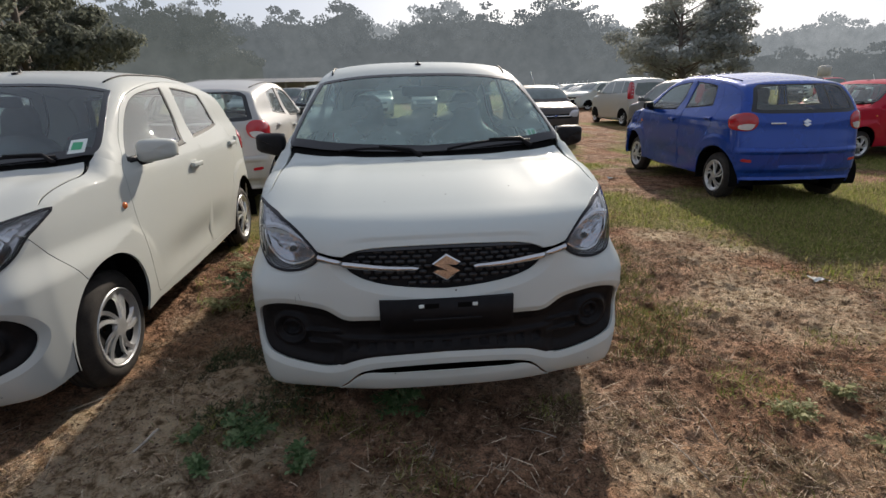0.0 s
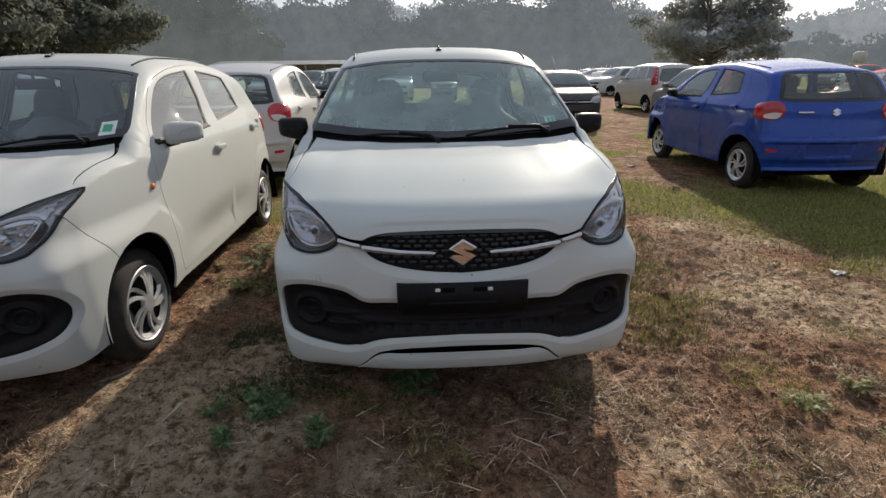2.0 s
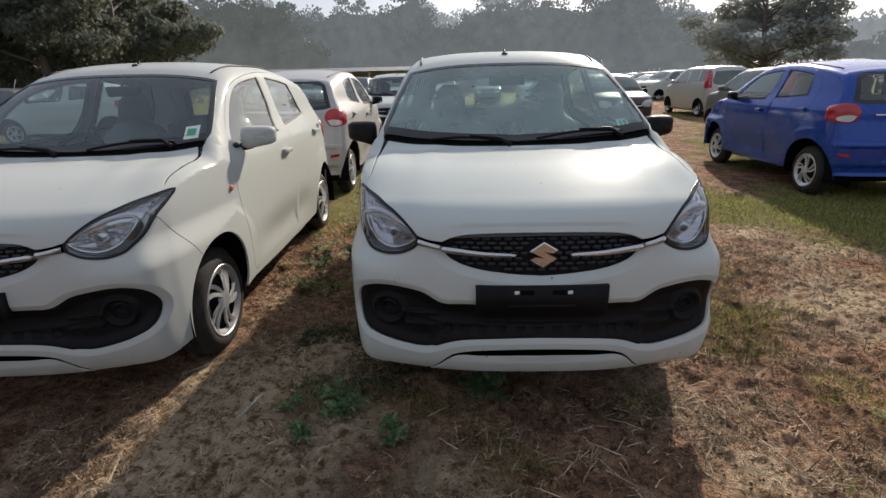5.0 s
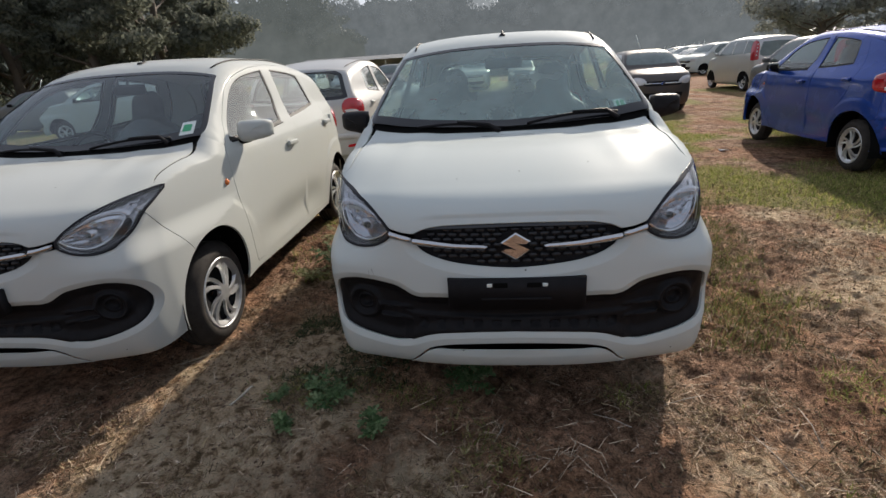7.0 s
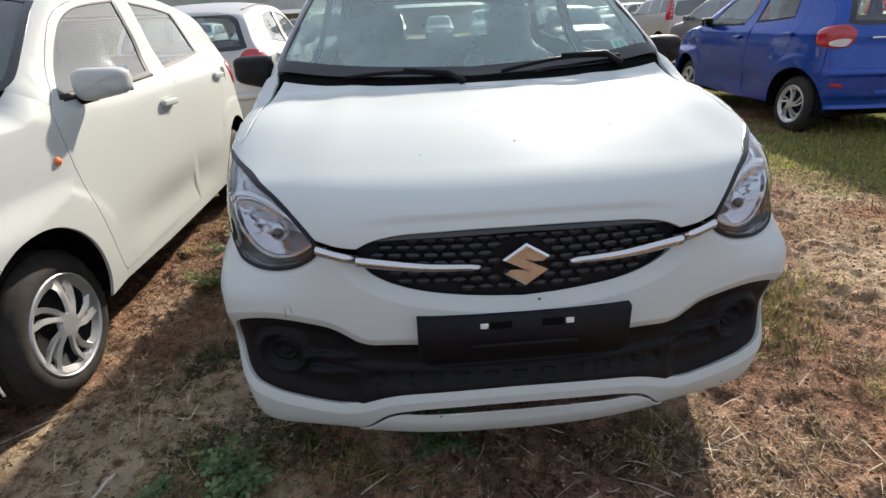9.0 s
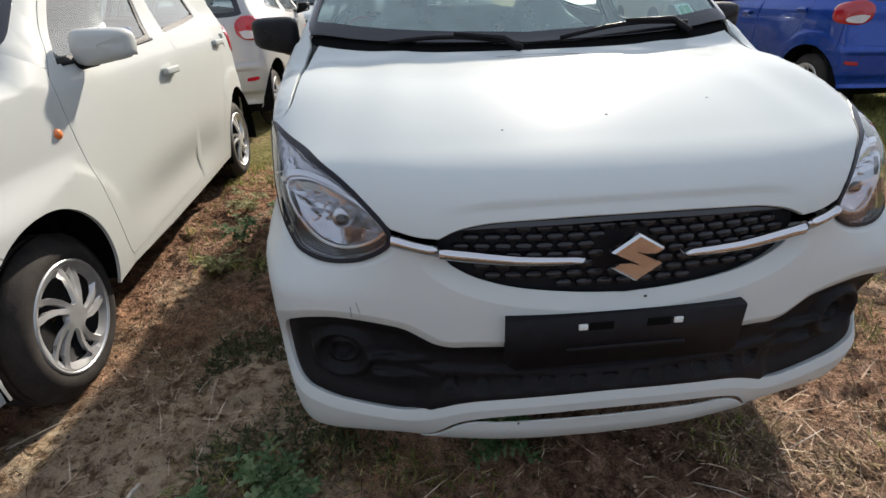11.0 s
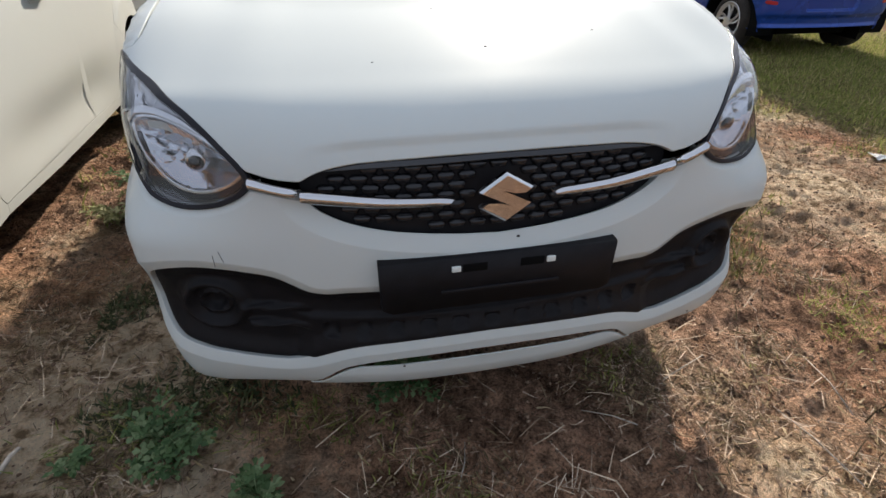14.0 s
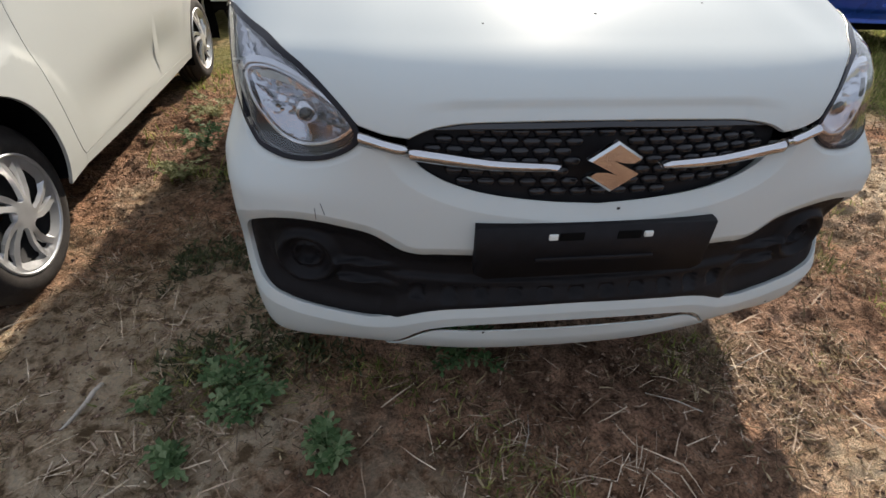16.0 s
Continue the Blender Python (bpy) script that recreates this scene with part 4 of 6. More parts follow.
        for d, g in ((d1, fglass), (d2, rglass)):
            part("window_seal", side(F.panel("side", shrunk(g, -.004), [shrunk(g, .0115) + (-.008, .007)], step=.04, offset=-.003, lip=.01, gap=0)), BLACK, d, "black rubber seal, widest along the foot and the rear edge")
            w = part("window", side(F.panel("side", g, step=.08, offset=-.008, lip=0, gap=0)), SIDEGLASS, d, "lightly tinted window")
            w.visible_shadow = False
            part("door_trim", side(F.panel("side", ring([(1.25, .4), (1.2, 1.06), (2.12, 1.08), (2.16, .4)] if d is d1 else [(2.30, .4), (2.30, 1.09), (2.85, 1.13), (2.7, .7), (2.6, .4)]), step=.2, offset=-.06, lip=0)), TRIMDARK, d)
        for d, y, z in ((d1, 2.02, .962), (d2, 2.98, 1.020)):
            pt = F.on("side", [(y, z)])[0]
            h = part("handle", moved(block(-.014, .014, -.075, .075, -.017, .017, .010, 3), pose(s * (pt[0] + .022), y - .02, z, 0, 0, -4 * s)), body, d, "body-coloured pull handle")
            part("handle_cup", moved(block(-.004, .004, -.06, .06, -.032, .032, .003), pose(s * (pt[0] + .0005), y - .03, z - .004, 0, -8 * s, -2 * s)), body, h)
            if d is d1:
                part("key_lock", moved(lathe([(0, .004), (.009, .004), (.011, -.004)], 14), pose(s * (pt[0] + .006), y + .075, z, 0, 0, 0 if s > 0 else 180)), GAPBLACK, h)
        ip = F.on("side", [(.955, .890)])[0]
        part("side_indicator", moved(lathe([(0, .012), (.012, .010), (.018, .004), (.019, -.004)], 20), pose(s * ip[0], ip[1], ip[2], 0, 0, 0 if s > 0 else 180)), AMBER, car, "round orange side indicator")
        # mirror
        def shell(u, v):
            a, b = 2 * math.pi * v, math.pi * u
            cx, cz = math.cos(a), math.sin(a)
            k = (abs(cx) ** 4.5 + abs(cz) ** 4.5) ** (-1 / 4.5)
            r = math.sin(b) ** .42
            return (s * (.112 + .094 * cx * k * r), .035 - .055 * math.cos(b) + .045 * cx * r, .046 + (.062 - .010 * cx) * cz * k * r + .006 * cx)
        mh = soft(shell, 13, 28, closed_v=True)
        mh = mh if s > 0 else (mh[0], [tuple(reversed(f)) for f in mh[1]], None)
        m = part("mirror", mh, mirrors, car, "door mirror with a rounded shell")
        m.location = (s * .775, 1.27, 1.092)
        part("mirror_stalk", joined(tube([(s * .0, 0, -.012), (s * .03, 0, -.014), (s * .08, .02, -.006)], [.022, .020, .018], 10), moved(block(-.007, .007, -.10, .05, -.022, .012, .006), pose(s * -.004, .015, 0, 0, -16 * s, 0))), BLACK, m)
        part("mirror_glass", moved(block(-.085, .085, -.002, .002, -.05, .05, .002), pose(s * .112, .082, .052, 0, 0, 22 * s)), CHROME, m)
        # wheel housing
        for c in F.axles:
            fore, wide = (.060, .362) if c == F.axles[0] else (0, .392)

            def well(u, v, c=c, fore=fore, wide=wide):
                a = radians(-12 + 204 * u)
                return (s * (.50 + .30 * v), c - fore + wide * math.cos(a), F.hub + fore + wide * math.sin(a))
            part("wheel_housing", joined(soft(well, 20, 3), ([(s * .50, c - .42, .15), (s * .50, c + .42, .15), (s * .50, c + .42, .72), (s * .50, c - .42, .72)], [(0, 1, 2, 3)])), GAPBLACK, car)
        wheel_parts(car, s * .768, F.axles[0], F.hub, 12)
        wheel_parts(car, s * .768, F.axles[1], F.hub, 40)
        for nm, line in (("door_seam", gap1), ("door_seam", gap2), ("door_seam", gap3), ("hood_seam", side_of(hood_gap, "top"))):
            strip(nm, line, .006, GAPBLACK, car, s, -.011)
        strip("bumper_seam", run([(.32, .908), tuple(arch_f[0])], .05), .004, GAPBLACK, car, s, -.011)
        # roof line drip and belt strip
        strip("belt_strip", run([(1.17, 1.088), (1.6, 1.094), (2.02, 1.110)], .1), .006, BLACK, d1, s, .002)
        # tail lamp
        tl = ring(run(F.faced([(.790, 3.36, 1.01), (.780, 3.38, 1.07), (.735, 3.50, 1.108), (.66, 1.115), (.60, 1.095), (.560, 1.045), (.560, .975), (.595, .920), (.66, .895), (.73, .898), (.785, 3.43, .915), (.795, 3.38, .955), (.790, 3.36, 1.01)], True), .016))
        lampo = part("tail_lamp", side(F.panel("rear", tl, step=.02, offset=lambda p: .004 + .009 * np.sqrt(np.clip(gap_to(p, tl) / .03, 0, 1)), lip=.02)), REDLENS, car, "red tail lamp with a pale lower lens")
        cl = ring(run(F.faced([(.590, .975), (.66, .985), (.735, .965), (.745, .930), (.71, .912), (.63, .914), (.590, .975)], True), .02))
        part("reverse_lens", side(F.panel("rear", cl, step=.02, offset=.0145, lip=.006)), CLEARLAMP, lampo)
        rf = ring(run(F.faced([(.60, .55), (.70, .56), (.70, .53), (.60, .52), (.60, .55)], True), .014))
        part("rear_reflector", side(F.panel("rear", rf, step=.03, offset=.004, lip=.01)), REDLENS, car)

    # tail
    rr = F.to("rear", F.on("top", roof_rear))
    hs = F.to("rear", F.on("side", hatch_side))
    gate = mirrored(ring(rr[::-1], hs, run([tuple(hs[-1]), tuple(F.faced([(.5, .70)], True)[0]), tuple(F.faced([(0, .695)], True)[0])], .03)))
    rw = mirrored(ring(run(F.faced([(0, 1.472), (.3, 1.466), (.47, 1.44), (.545, 1.40)], True), .03), run(F.faced([(.545, 1.40), (.60, 1.25), (.635, 1.13)], True), .03), run(F.faced([(.635, 1.13), (.5, 1.105), (0, 1.098)], True), .03)))
    g = part("tailgate", F.panel("rear", gate, [rw], step=.03, lip=.02), body, car)
    part("window_seal", F.panel("rear", shrunk(rw, -.004), [shrunk(rw, .04)], step=.04, offset=-.002, lip=.008, gap=0), GLOSSBLACK, g)
    w = part("rear_window", F.panel("rear", shrunk(rw, .002), step=.07, offset=-.004, lip=0, gap=0), SIDEGLASS, g, "rear window")
    w.visible_shadow = False
    part("badge", moved(prism(badge, .012, .1), F_pose(F, 0, .985, 1.0)), CHROME, g, "small chrome badge", True)
    part("lettering", moved(block(-.085, .085, -.003, .003, -.010, .010, .002), F_pose(F, .34, .985, 1.0)), CHROME, g, "chrome lettering bar")
    arch_t = F.to("rear", F.on("side", arch_run(F.axles[1], 52, -6)))
    rb = mirrored(ring(run([tuple(F.faced([(0, .695)], True)[0]), tuple(F.faced([(.5, .70)], True)[0]), tuple(hs[-1])], .03), [F.to("rear", F.on("side", [(3.50, .62)]))[0]], arch_t,
                       run(F.faced([(.785, 3.52, .275), (.6, .292), (0, .296)], True), .03)))
    plate = mirrored(ring(run(F.faced([(0, .63), (.27, .63), (.30, .60)], True), .02), run(F.faced([(.30, .60), (.28, .47), (.25, .455), (0, .455)], True), .02)))
    b = part("rear_bumper", F.panel("rear", rb, step=.016, lip=.03,
             offset=lambda p: -.034 * np.clip(gap_to(p, plate) / .014, 0, 1) * inside(p, plate) + (.014 * np.exp(-((p[:, 1] - .655) / .030) ** 4) - .020 * np.exp(-((p[:, 1] - .36) / .05) ** 4)) * np.clip((.62 - np.abs(p[:, 0])) / .12, 0, 1)), body, car)

    # cabin
    part("dashboard", soft(lambda u, v: ((2 * u - 1) * (.70 - .06 * v), .93 + .42 * v + .10 * (v > .98), 1.075 - .012 * v - .06 * max(0, v - .7) * 3 + .02 * math.exp(-((u - .25) / .12) ** 2) * (v > .5) - .5 * (v > .98)), 24, 12), TRIMDARK, car)
    wheel_c = Vector((-.36, 1.47, .99))
    def rimf(u, v):
        a, b = 2 * math.pi * u, 2 * math.pi * v
        r = .175 + .015 * math.cos(b)
        return (r * math.cos(a), .015 * math.sin(b), r * math.sin(a))
    part("steering_wheel", joined(moved(soft(rimf, 32, 8, True, True), pose(*wheel_c, -22)), moved(block(-.06, .06, -.02, .03, -.06, .05, .02), pose(*wheel_c, -22)),
         moved(block(-.16, .16, -.008, .008, -.018, .012, .005), pose(*wheel_c, -22))), TRIMDARK, car)
    for x in (-.36, .36):
        st = part("front_seat", joined(moved(capped(seat_shape(.50, .56, .0, .16), 12, 20), pose(x, 1.52, .60, -82)), moved(capped(high_back(.47, .78, .26, .14, 0), 26, 24), pose(x, 2.0, .61))), SEATCLOTH, car, "dark cloth front seat in a clear plastic wrap")
        wrap_ = part("plastic_cover", moved(capped(high_back(.52, .60 if x < 0 else .81, .26, .19, 1), 26, 24), pose(x, 1.99, .60)), FILMWRAP, st, "clear plastic wrap", True)
        wrap_.visible_shadow = False
    part("rear_seat", joined(moved(capped(seat_shape(1.2, .50, .0, .18), 12, 20), pose(0, 2.36, .58, -84)), moved(capped(seat_shape(1.22, .58, .26, .16), 12, 20), pose(0, 2.88, .60))), SEATCLOTH, car)
    part("inner_mirror", joined(moved(block(-.11, .11, -.012, .012, -.032, .032, .012), pose(0, 1.50, 1.415, 8)), tube([(0, 1.50, 1.42), (0, 1.49, 1.48)], .008)), TRIMDARK, car)
    part("underbody", joined(block(-.42, .42, .26, 3.50, .20, .46, .03), block(-.70, .70, 1.2, 2.72, .24, .46, .03), block(-.42, .42, .24, .28, .26, .84, .01), block(-.62, .62, .32, .36, .26, .8, .01), block(-.72, .72, .90, .94, .4, 1.0, .01), block(-.70, .70, 3.1, 3.5, .46, .78, .02)), GAPBLACK, car)

    # wipers, washer mark, sticker
    def scr(x, y, lift=.012):
        q = F.on("top", [(x, y)])[0]
        n = F.slope(q[None])[0]
        return q + n * lift
    for x0, y0, x1, y1 in ((-.04, .878, -.46, .915), (.55, .952, .10, .900)):
        pts = [scr(x0 + (x1 - x0) * t, y0 + (y1 - y0) * t + .012 * math.sin(math.pi * t), .010 + .012 * math.sin(math.pi * t)) for t in np.linspace(0, 1, 9)]
        wp = part("wiper", tube(pts, .007, 8), BLACK, car, "black wiper at rest")
        part("wiper_arm", tube([scr(x0, y0 - .03, .004), pts[1] + np.array((0, -.006, .010)), pts[4] + np.array((0, -.004, .010))], [.014, .009, .006], 8), BLACK, wp)
    sticker_loop = ring([(.553, .977), (.612, .990), (.600, 1.050), (.543, 1.038)])
    stk = part("sticker", F.panel("top", sticker_loop, step=.03, offset=-.006, lip=0, gap=0), STICKER, car, "green and white windscreen sticker")
    for a, b in (((.560, .990), (.575, 1.030)), ((.580, .996), (.600, 1.034))):
        lp = ring([(a[0], a[1]), (b[0], a[1] + .006), (b[0] - .004, b[1] + .004), (a[0] - .004, b[1] - .004)])
        part("print", F.panel("top", lp, step=.03, offset=-.0045, lip=0, gap=0), GREENINK, stk, "green print bar")
    return car


def F_pose(F, x, z, s):
    """A pose on the tail at (x, z), its face to the rear."""
    q = F.on("rear", F.faced([(x, z)], True))[0]
    n = F.slope(q[None])[0]
    return Matrix.Translation(q + n * .012) @ pose(0, 0, 0, math.degrees(math.asin(n[2])) * -1, 0, 180 - math.degrees(math.atan2(n[0], n[1])))


def repainted(car, swaps):
    """Gives a copied car other paint: the meshes stay shared."""
    for o in car.children_recursive:
        for sl in o.material_slots:
            if sl.material in swaps:
                m = swaps[sl.material]
                sl.link = "OBJECT"
                sl.material = m


main_car = hatchback(WHITE, BLACK, "white hatchback with black mirrors, standing on dry ground")

# ---- ground ----
def clump(x, y, k=1.0):
    """Where dry litter lies thick (0 to 1)."""
    return min(1.0, max(0.0, .5 + .9 * noise.noise(Vector((x * 1.3, y * 1.3, 7.3))) + .6 * noise.noise(Vector((x * 4.1, y * 4.1, 2.2))) * k))


def ground_height(x, y):
    near = max(0.0, 1 - max(abs(x - .5) / 4, abs(y - 1) / 3.2) ** 4)
    h = .012 * noise.noise(Vector((x * .9, y * .9, 0)))
    if near > 0:
        h += near * (.014 * noise.noise(Vector((x * 3.1, y * 3.1, 4))) + .028 * noise.noise(Vector((x * 8, y * 8, 1))) + .022 * noise.noise(Vector((x * 20, y * 20, 8))))
    return h - .004


def ground_sheet():
    xs = np.concatenate((np.linspace(-500, -30, 8), np.linspace(-24, -4, 14), np.linspace(-2.4, 3.2, 300), np.linspace(3.26, 9.0, 110), np.linspace(10, 30, 12), np.linspace(40, 500, 8)))
    ys = np.concatenate((np.linspace(-300, -12, 5), np.linspace(-8, -2, 6), np.linspace(-.9, 2.6, 190), np.linspace(2.65, 9.5, 150), np.linspace(10.5, 30, 14), np.linspace(40, 900, 9)))
    verts = [(x, y, ground_height(x, y)) for x in xs for y in ys]
    n = len(ys)
    faces = [(i * n + j, (i + 1) * n + j, (i + 1) * n + j + 1, i * n + j + 1) for i in range(len(xs) - 1) for j in range(n - 1)]
    return verts, faces, None


def green_at(x, y):
    """How far grass has taken hold: none in the bare strip, most behind it."""
    g = .9 * noise.noise(Vector((x * .45, y * .45, 31))) + .5 * noise.noise(Vector((x * 1.7, y * 1.7, 12)))
    lane = math.exp(-((x - 1.35 - .33 * y + .2 * math.sin(y * .8)) / (.34 + .05 * y)) ** 2) * min(1.0, max(0.0, (y - 4.0) / 2.5))
    edge = max(x - 2.95 - .05 * (y - 1.5), (y - 3.35 - .1 * (x - 2.2)) * .8)
    return g * 1.5 + min(.62, max(-1.0, edge * 1.5)) - .95 * lane - 1.5 * min(1.0, max(0.0, (1.3 - y) / .5))


def sand_at(x, y):
    """Smooth trodden sand beside the lane, free of litter (0 to 1)."""
    n = max(math.exp(-(((x - cx) * .94 + (y - cy) * .34) / a) ** 4 - (((y - cy) * .94 - (x - cx) * .34) / b) ** 4) for cx, cy, a, b in ((2.30, 1.25, .75, .62), (2.55, 2.5, .50, .6), (.72, -.30, .34, .20)))
    return max(0.0, min(1.0, 1.25 * n - .12 + .7 * noise.noise(Vector((x * 2.6, y * 2.6, 3.3)))))


m, t, p = mat("dry_ground")
mid, fine, grit, wide = noise_of(t, 1.7, 6, .65), noise_of(t, 21.0, 8, .72), noise_of(t, 110.0, 5, .75), noise_of(t, .8, 4, .6)
soil = ramp(t, mid.outputs["Fac"], ((.30, (.32, .185, .118)), (.48, (.70, .425, .28)), (.66, (.92, .655, .465))))
dark = ramp(t, fine.outputs["Fac"], ((.36, (.13, .115, .105)), (.57, (1.0, 1.0, 1.0))))
spk = ramp(t, grit.outputs["Fac"], ((.36, (.20, .185, .175)), (.55, (1.0, 1.0, 1.0))))
def times(a, b, k):
    mul = t.nodes.new("ShaderNodeMix")
    mul.data_type, mul.blend_type = "RGBA", "MULTIPLY"
    mul.inputs["Factor"].default_value = k
    t.links.new(a, mul.inputs[6])
    t.links.new(b, mul.inputs[7])
    return mul.outputs[2]
red = ramp(t, wide.outputs["Fac"], ((.42, (1, 1, 1)), (.62, (1.0, .84, .72))))
patchy = noise_of(t, 5.5, 4, .6)
patch = ramp(t, patchy.outputs["Fac"], ((.38, (.55, .53, .50)), (.58, (1.0, 1.0, 1.0))))
base = times(times(times(times(patch.outputs["Color"], soil.outputs["Color"], 1.0), dark.outputs["Color"], .9), spk.outputs["Color"], .85), red.outputs["Color"], 1.0)
green = ramp(t, fine.outputs["Fac"], ((.35, (.13, .155, .035)), (.65, (.36, .33, .11))))
cover = t.nodes.new("ShaderNodeAttribute")
cover.attribute_name = "turf"
where = ramp(t, cover.outputs["Fac"], ((.46, (0, 0, 0)), (.80, (.8, .8, .8))))
dusty = t.nodes.new("ShaderNodeAttribute")
dusty.attribute_name = "dust"
lumps = noise_of(t, 19.0, 7, .66)
# pale soil colour, brightened further to stand in for light bounced off a car
pale = times(ramp(t, lumps.outputs["Fac"], ((.39, (.20, .140, .075)), (.465, (.70, .510, .325)), (.55, (.98, .80, .56)))).outputs["Color"], spk.outputs["Color"], .25)
base = mixed(t, dusty.outputs["Fac"], base, times(pale, patch.outputs["Color"], .45))
t.links.new(mixed(t, where.outputs["Color"], base, green.outputs["Color"]), p.inputs["Base Color"])
p.inputs["Roughness"].default_value = .95
p.inputs["Specular IOR Level"].default_value = .12
hsum = t.nodes.new("ShaderNodeMath")
t.links.new(fine.outputs["Fac"], hsum.inputs[0])
t.links.new(grit.outputs["Fac"], hsum.inputs[1])
lsum = t.nodes.new("ShaderNodeMath")
t.links.new(hsum.outputs[0], lsum.inputs[0])
t.links.new(lumps.outputs["Fac"], lsum.inputs[1])
bump(t, p, lsum.outputs[0], 1.0, .065)
GROUND = m
sheet = part("ground", ground_sheet(), GROUND, None)
turf = sheet.data.attributes.new("turf", "FLOAT", "POINT")
turf.data.foreach_set("value", [.5 + .5 * max(-1.0, min(1.0, green_at(v.co.x, v.co.y))) for v in sheet.data.vertices])


def dust_and_bounce_at(x, y):
    """Pale trodden dust: beside the cars' front wheels, where bounced light is painted in too, and along the walked
    strip before them.
    """
    if abs(x) > 4 or abs(y) > 4:
        return 0.0
    yard = 1.6 * math.exp(-((x + 1.22) / .54) ** 4 - ((y - .10) / .85) ** 4)
    strip = .80 * math.exp(-(x / 2.3) ** 4 - ((y + .75) / .68) ** 4)
    return .88 * max(0.0, min(1.0, max(yard, strip, .85 * sand_at(x, y)) - .22 + .8 * noise.noise(Vector((x * 3, y * 3, .5)))))


film = sheet.data.attributes.new("dust", "FLOAT", "POINT")
film.data.foreach_set("value", [dust_and_bounce_at(v.co.x, v.co.y) for v in sheet.data.vertices])
tagged(sheet, "dry brown soil with patches of green grass", "ground", kind="structure")


def island_mat(name, stops, rough=.8, through_light=.0, by_object=False):
    """Colours that differ from piece to piece within one mesh."""
    m, t, p = mat(name)
    g = t.nodes.new("ShaderNodeNewGeometry")
    if by_object:
        g = t.nodes.new("ShaderNodeObjectInfo")
    r = ramp(t, g.outputs["Random" if by_object else "Random Per Island"], stops)
    n = noise_of(t, 40.0, 4)
    shade = ramp(t, n.outputs["Fac"], ((.3, (.7, .7, .7)), (.7, (1, 1, 1))))
    mul = t.nodes.new("ShaderNodeMix")
    mul.data_type, mul.blend_type = "RGBA", "MULTIPLY"
    mul.inputs["Factor"].default_value = .8
    t.links.new(r.outputs["Color"], mul.inputs[6])
    t.links.new(shade.outputs["Color"], mul.inputs[7])
    t.links.new(mul.outputs[2], p.inputs["Base Color"])
    p.inputs["Roughness"].default_value = rough
    p.inputs["Specular IOR Level"].default_value = .2
    if through_light:
        tr = t.nodes.new("ShaderNodeBsdfTranslucent")
        t.links.new(mul.outputs[2], tr.inputs["Color"])
        mx = t.nodes.new("ShaderNodeMixShader")
        mx.inputs[0].default_value = through_light
        t.links.new(p.outputs[0], mx.inputs[1])
        t.links.new(tr.outputs[0], mx.inputs[2])
        t.links.new(mx.outputs[0], t.nodes["Material Output"].inputs["Surface"])
    return m


STRAW = island_mat("dry_straw", ((.0, (.085, .050, .030)), (.45, (.21, .130, .080)), (.74, (.44, .305, .205)), (.93, (.80, .64, .48))), .75, .15)
MATTED = island_mat("matted_grass", ((.0, (.060, .042, .022)), (.5, (.16, .112, .058)), (.85, (.28, .205, .108)), (1.0, (.50, .39, .24))), .8, .15)
GRASS = island_mat("grass_blades", ((.0, (.135, .168, .036)), (.4, (.255, .300, .068)), (.75, (.42, .41, .12)), (.95, (.56, .46, .22))), .6, .5)
LEAFY = island_mat("weed_leaves", ((.0, (.058, .112, .042)), (.5, (.110, .185, .072)), (1.0, (.25, .32, .16))), .5, .35, True)
PALELEAF = island_mat("pale_weed_leaves", ((.0, (.15, .16, .06)), (.5, (.30, .30, .13)), (1.0, (.44, .42, .22))), .6, .3, True)
OLIVE = island_mat("olive_grass", ((.0, (.085, .095, .028)), (.5, (.165, .165, .052)), (1.0, (.32, .27, .12))), .7, .35)
MOSSY = island_mat("low_growth", ((.0, (.030, .034, .014)), (.6, (.060, .070, .026)), (1.0, (.13, .13, .06))), .8, .2)
CLOD = island_mat("soil_clods", ((.0, (.09, .056, .038)), (.5, (.19, .122, .082)), (1.0, (.31, .21, .145))), .95)
STALK = island_mat("dry_stalk", ((.0, (.26, .175, .115)), (.5, (.50, .37, .26)), (1.0, (.78, .63, .46))), .75)
TWIG = plain("bleached_twig", (.46, .40, .33), .8, 0, 0, .6, 90, .3)
rng = random.Random(5)


def blades(count, box, length, width, upright, pick, curl=.3):
    """Thin bent strips strewn over the ground, as one mesh."""
    verts, faces = [], []
    x0, x1, y0, y1 = box
    made = 0
    for _ in range(count * 12):
        if made >= count:
            break
        x, y = rng.uniform(x0, x1), rng.uniform(y0, y1)
        if rng.random() > pick(x, y):
            continue
        made += 1
        a, l, w = rng.uniform(0, 2 * math.pi), rng.uniform(*length), rng.uniform(*width)
        e = rng.uniform(*upright)
        d = Vector((math.cos(a) * math.cos(e), math.sin(a) * math.cos(e), math.sin(e)))
        s = Vector((-math.sin(a), math.cos(a), rng.uniform(-.5, .5))) * w / 2
        q = Vector((x, y, ground_height(x, y) + rng.uniform(.001, .008)))
        b = Vector((rng.uniform(-1, 1), rng.uniform(-1, 1), rng.uniform(-.5, .3))) * l * curl
        k = len(verts)
        mid, tip = q + d * l * .5 + b * .25, q + d * l + b
        tip.z = max(tip.z, ground_height(x, y) + .002)
        mid.z = max(mid.z, ground_height(x, y) + .004)
        verts += [q - s, q + s, mid + s * .8, mid - s * .8, tip]
        faces += [(k, k + 1, k + 2, k + 3), (k + 3, k + 2, k + 4)]
    return verts, faces, None


def under_car(x, y):
    return any(abs(x - cx) < .7 and .3 < y < 3.6 for cx in (0, -2.45))


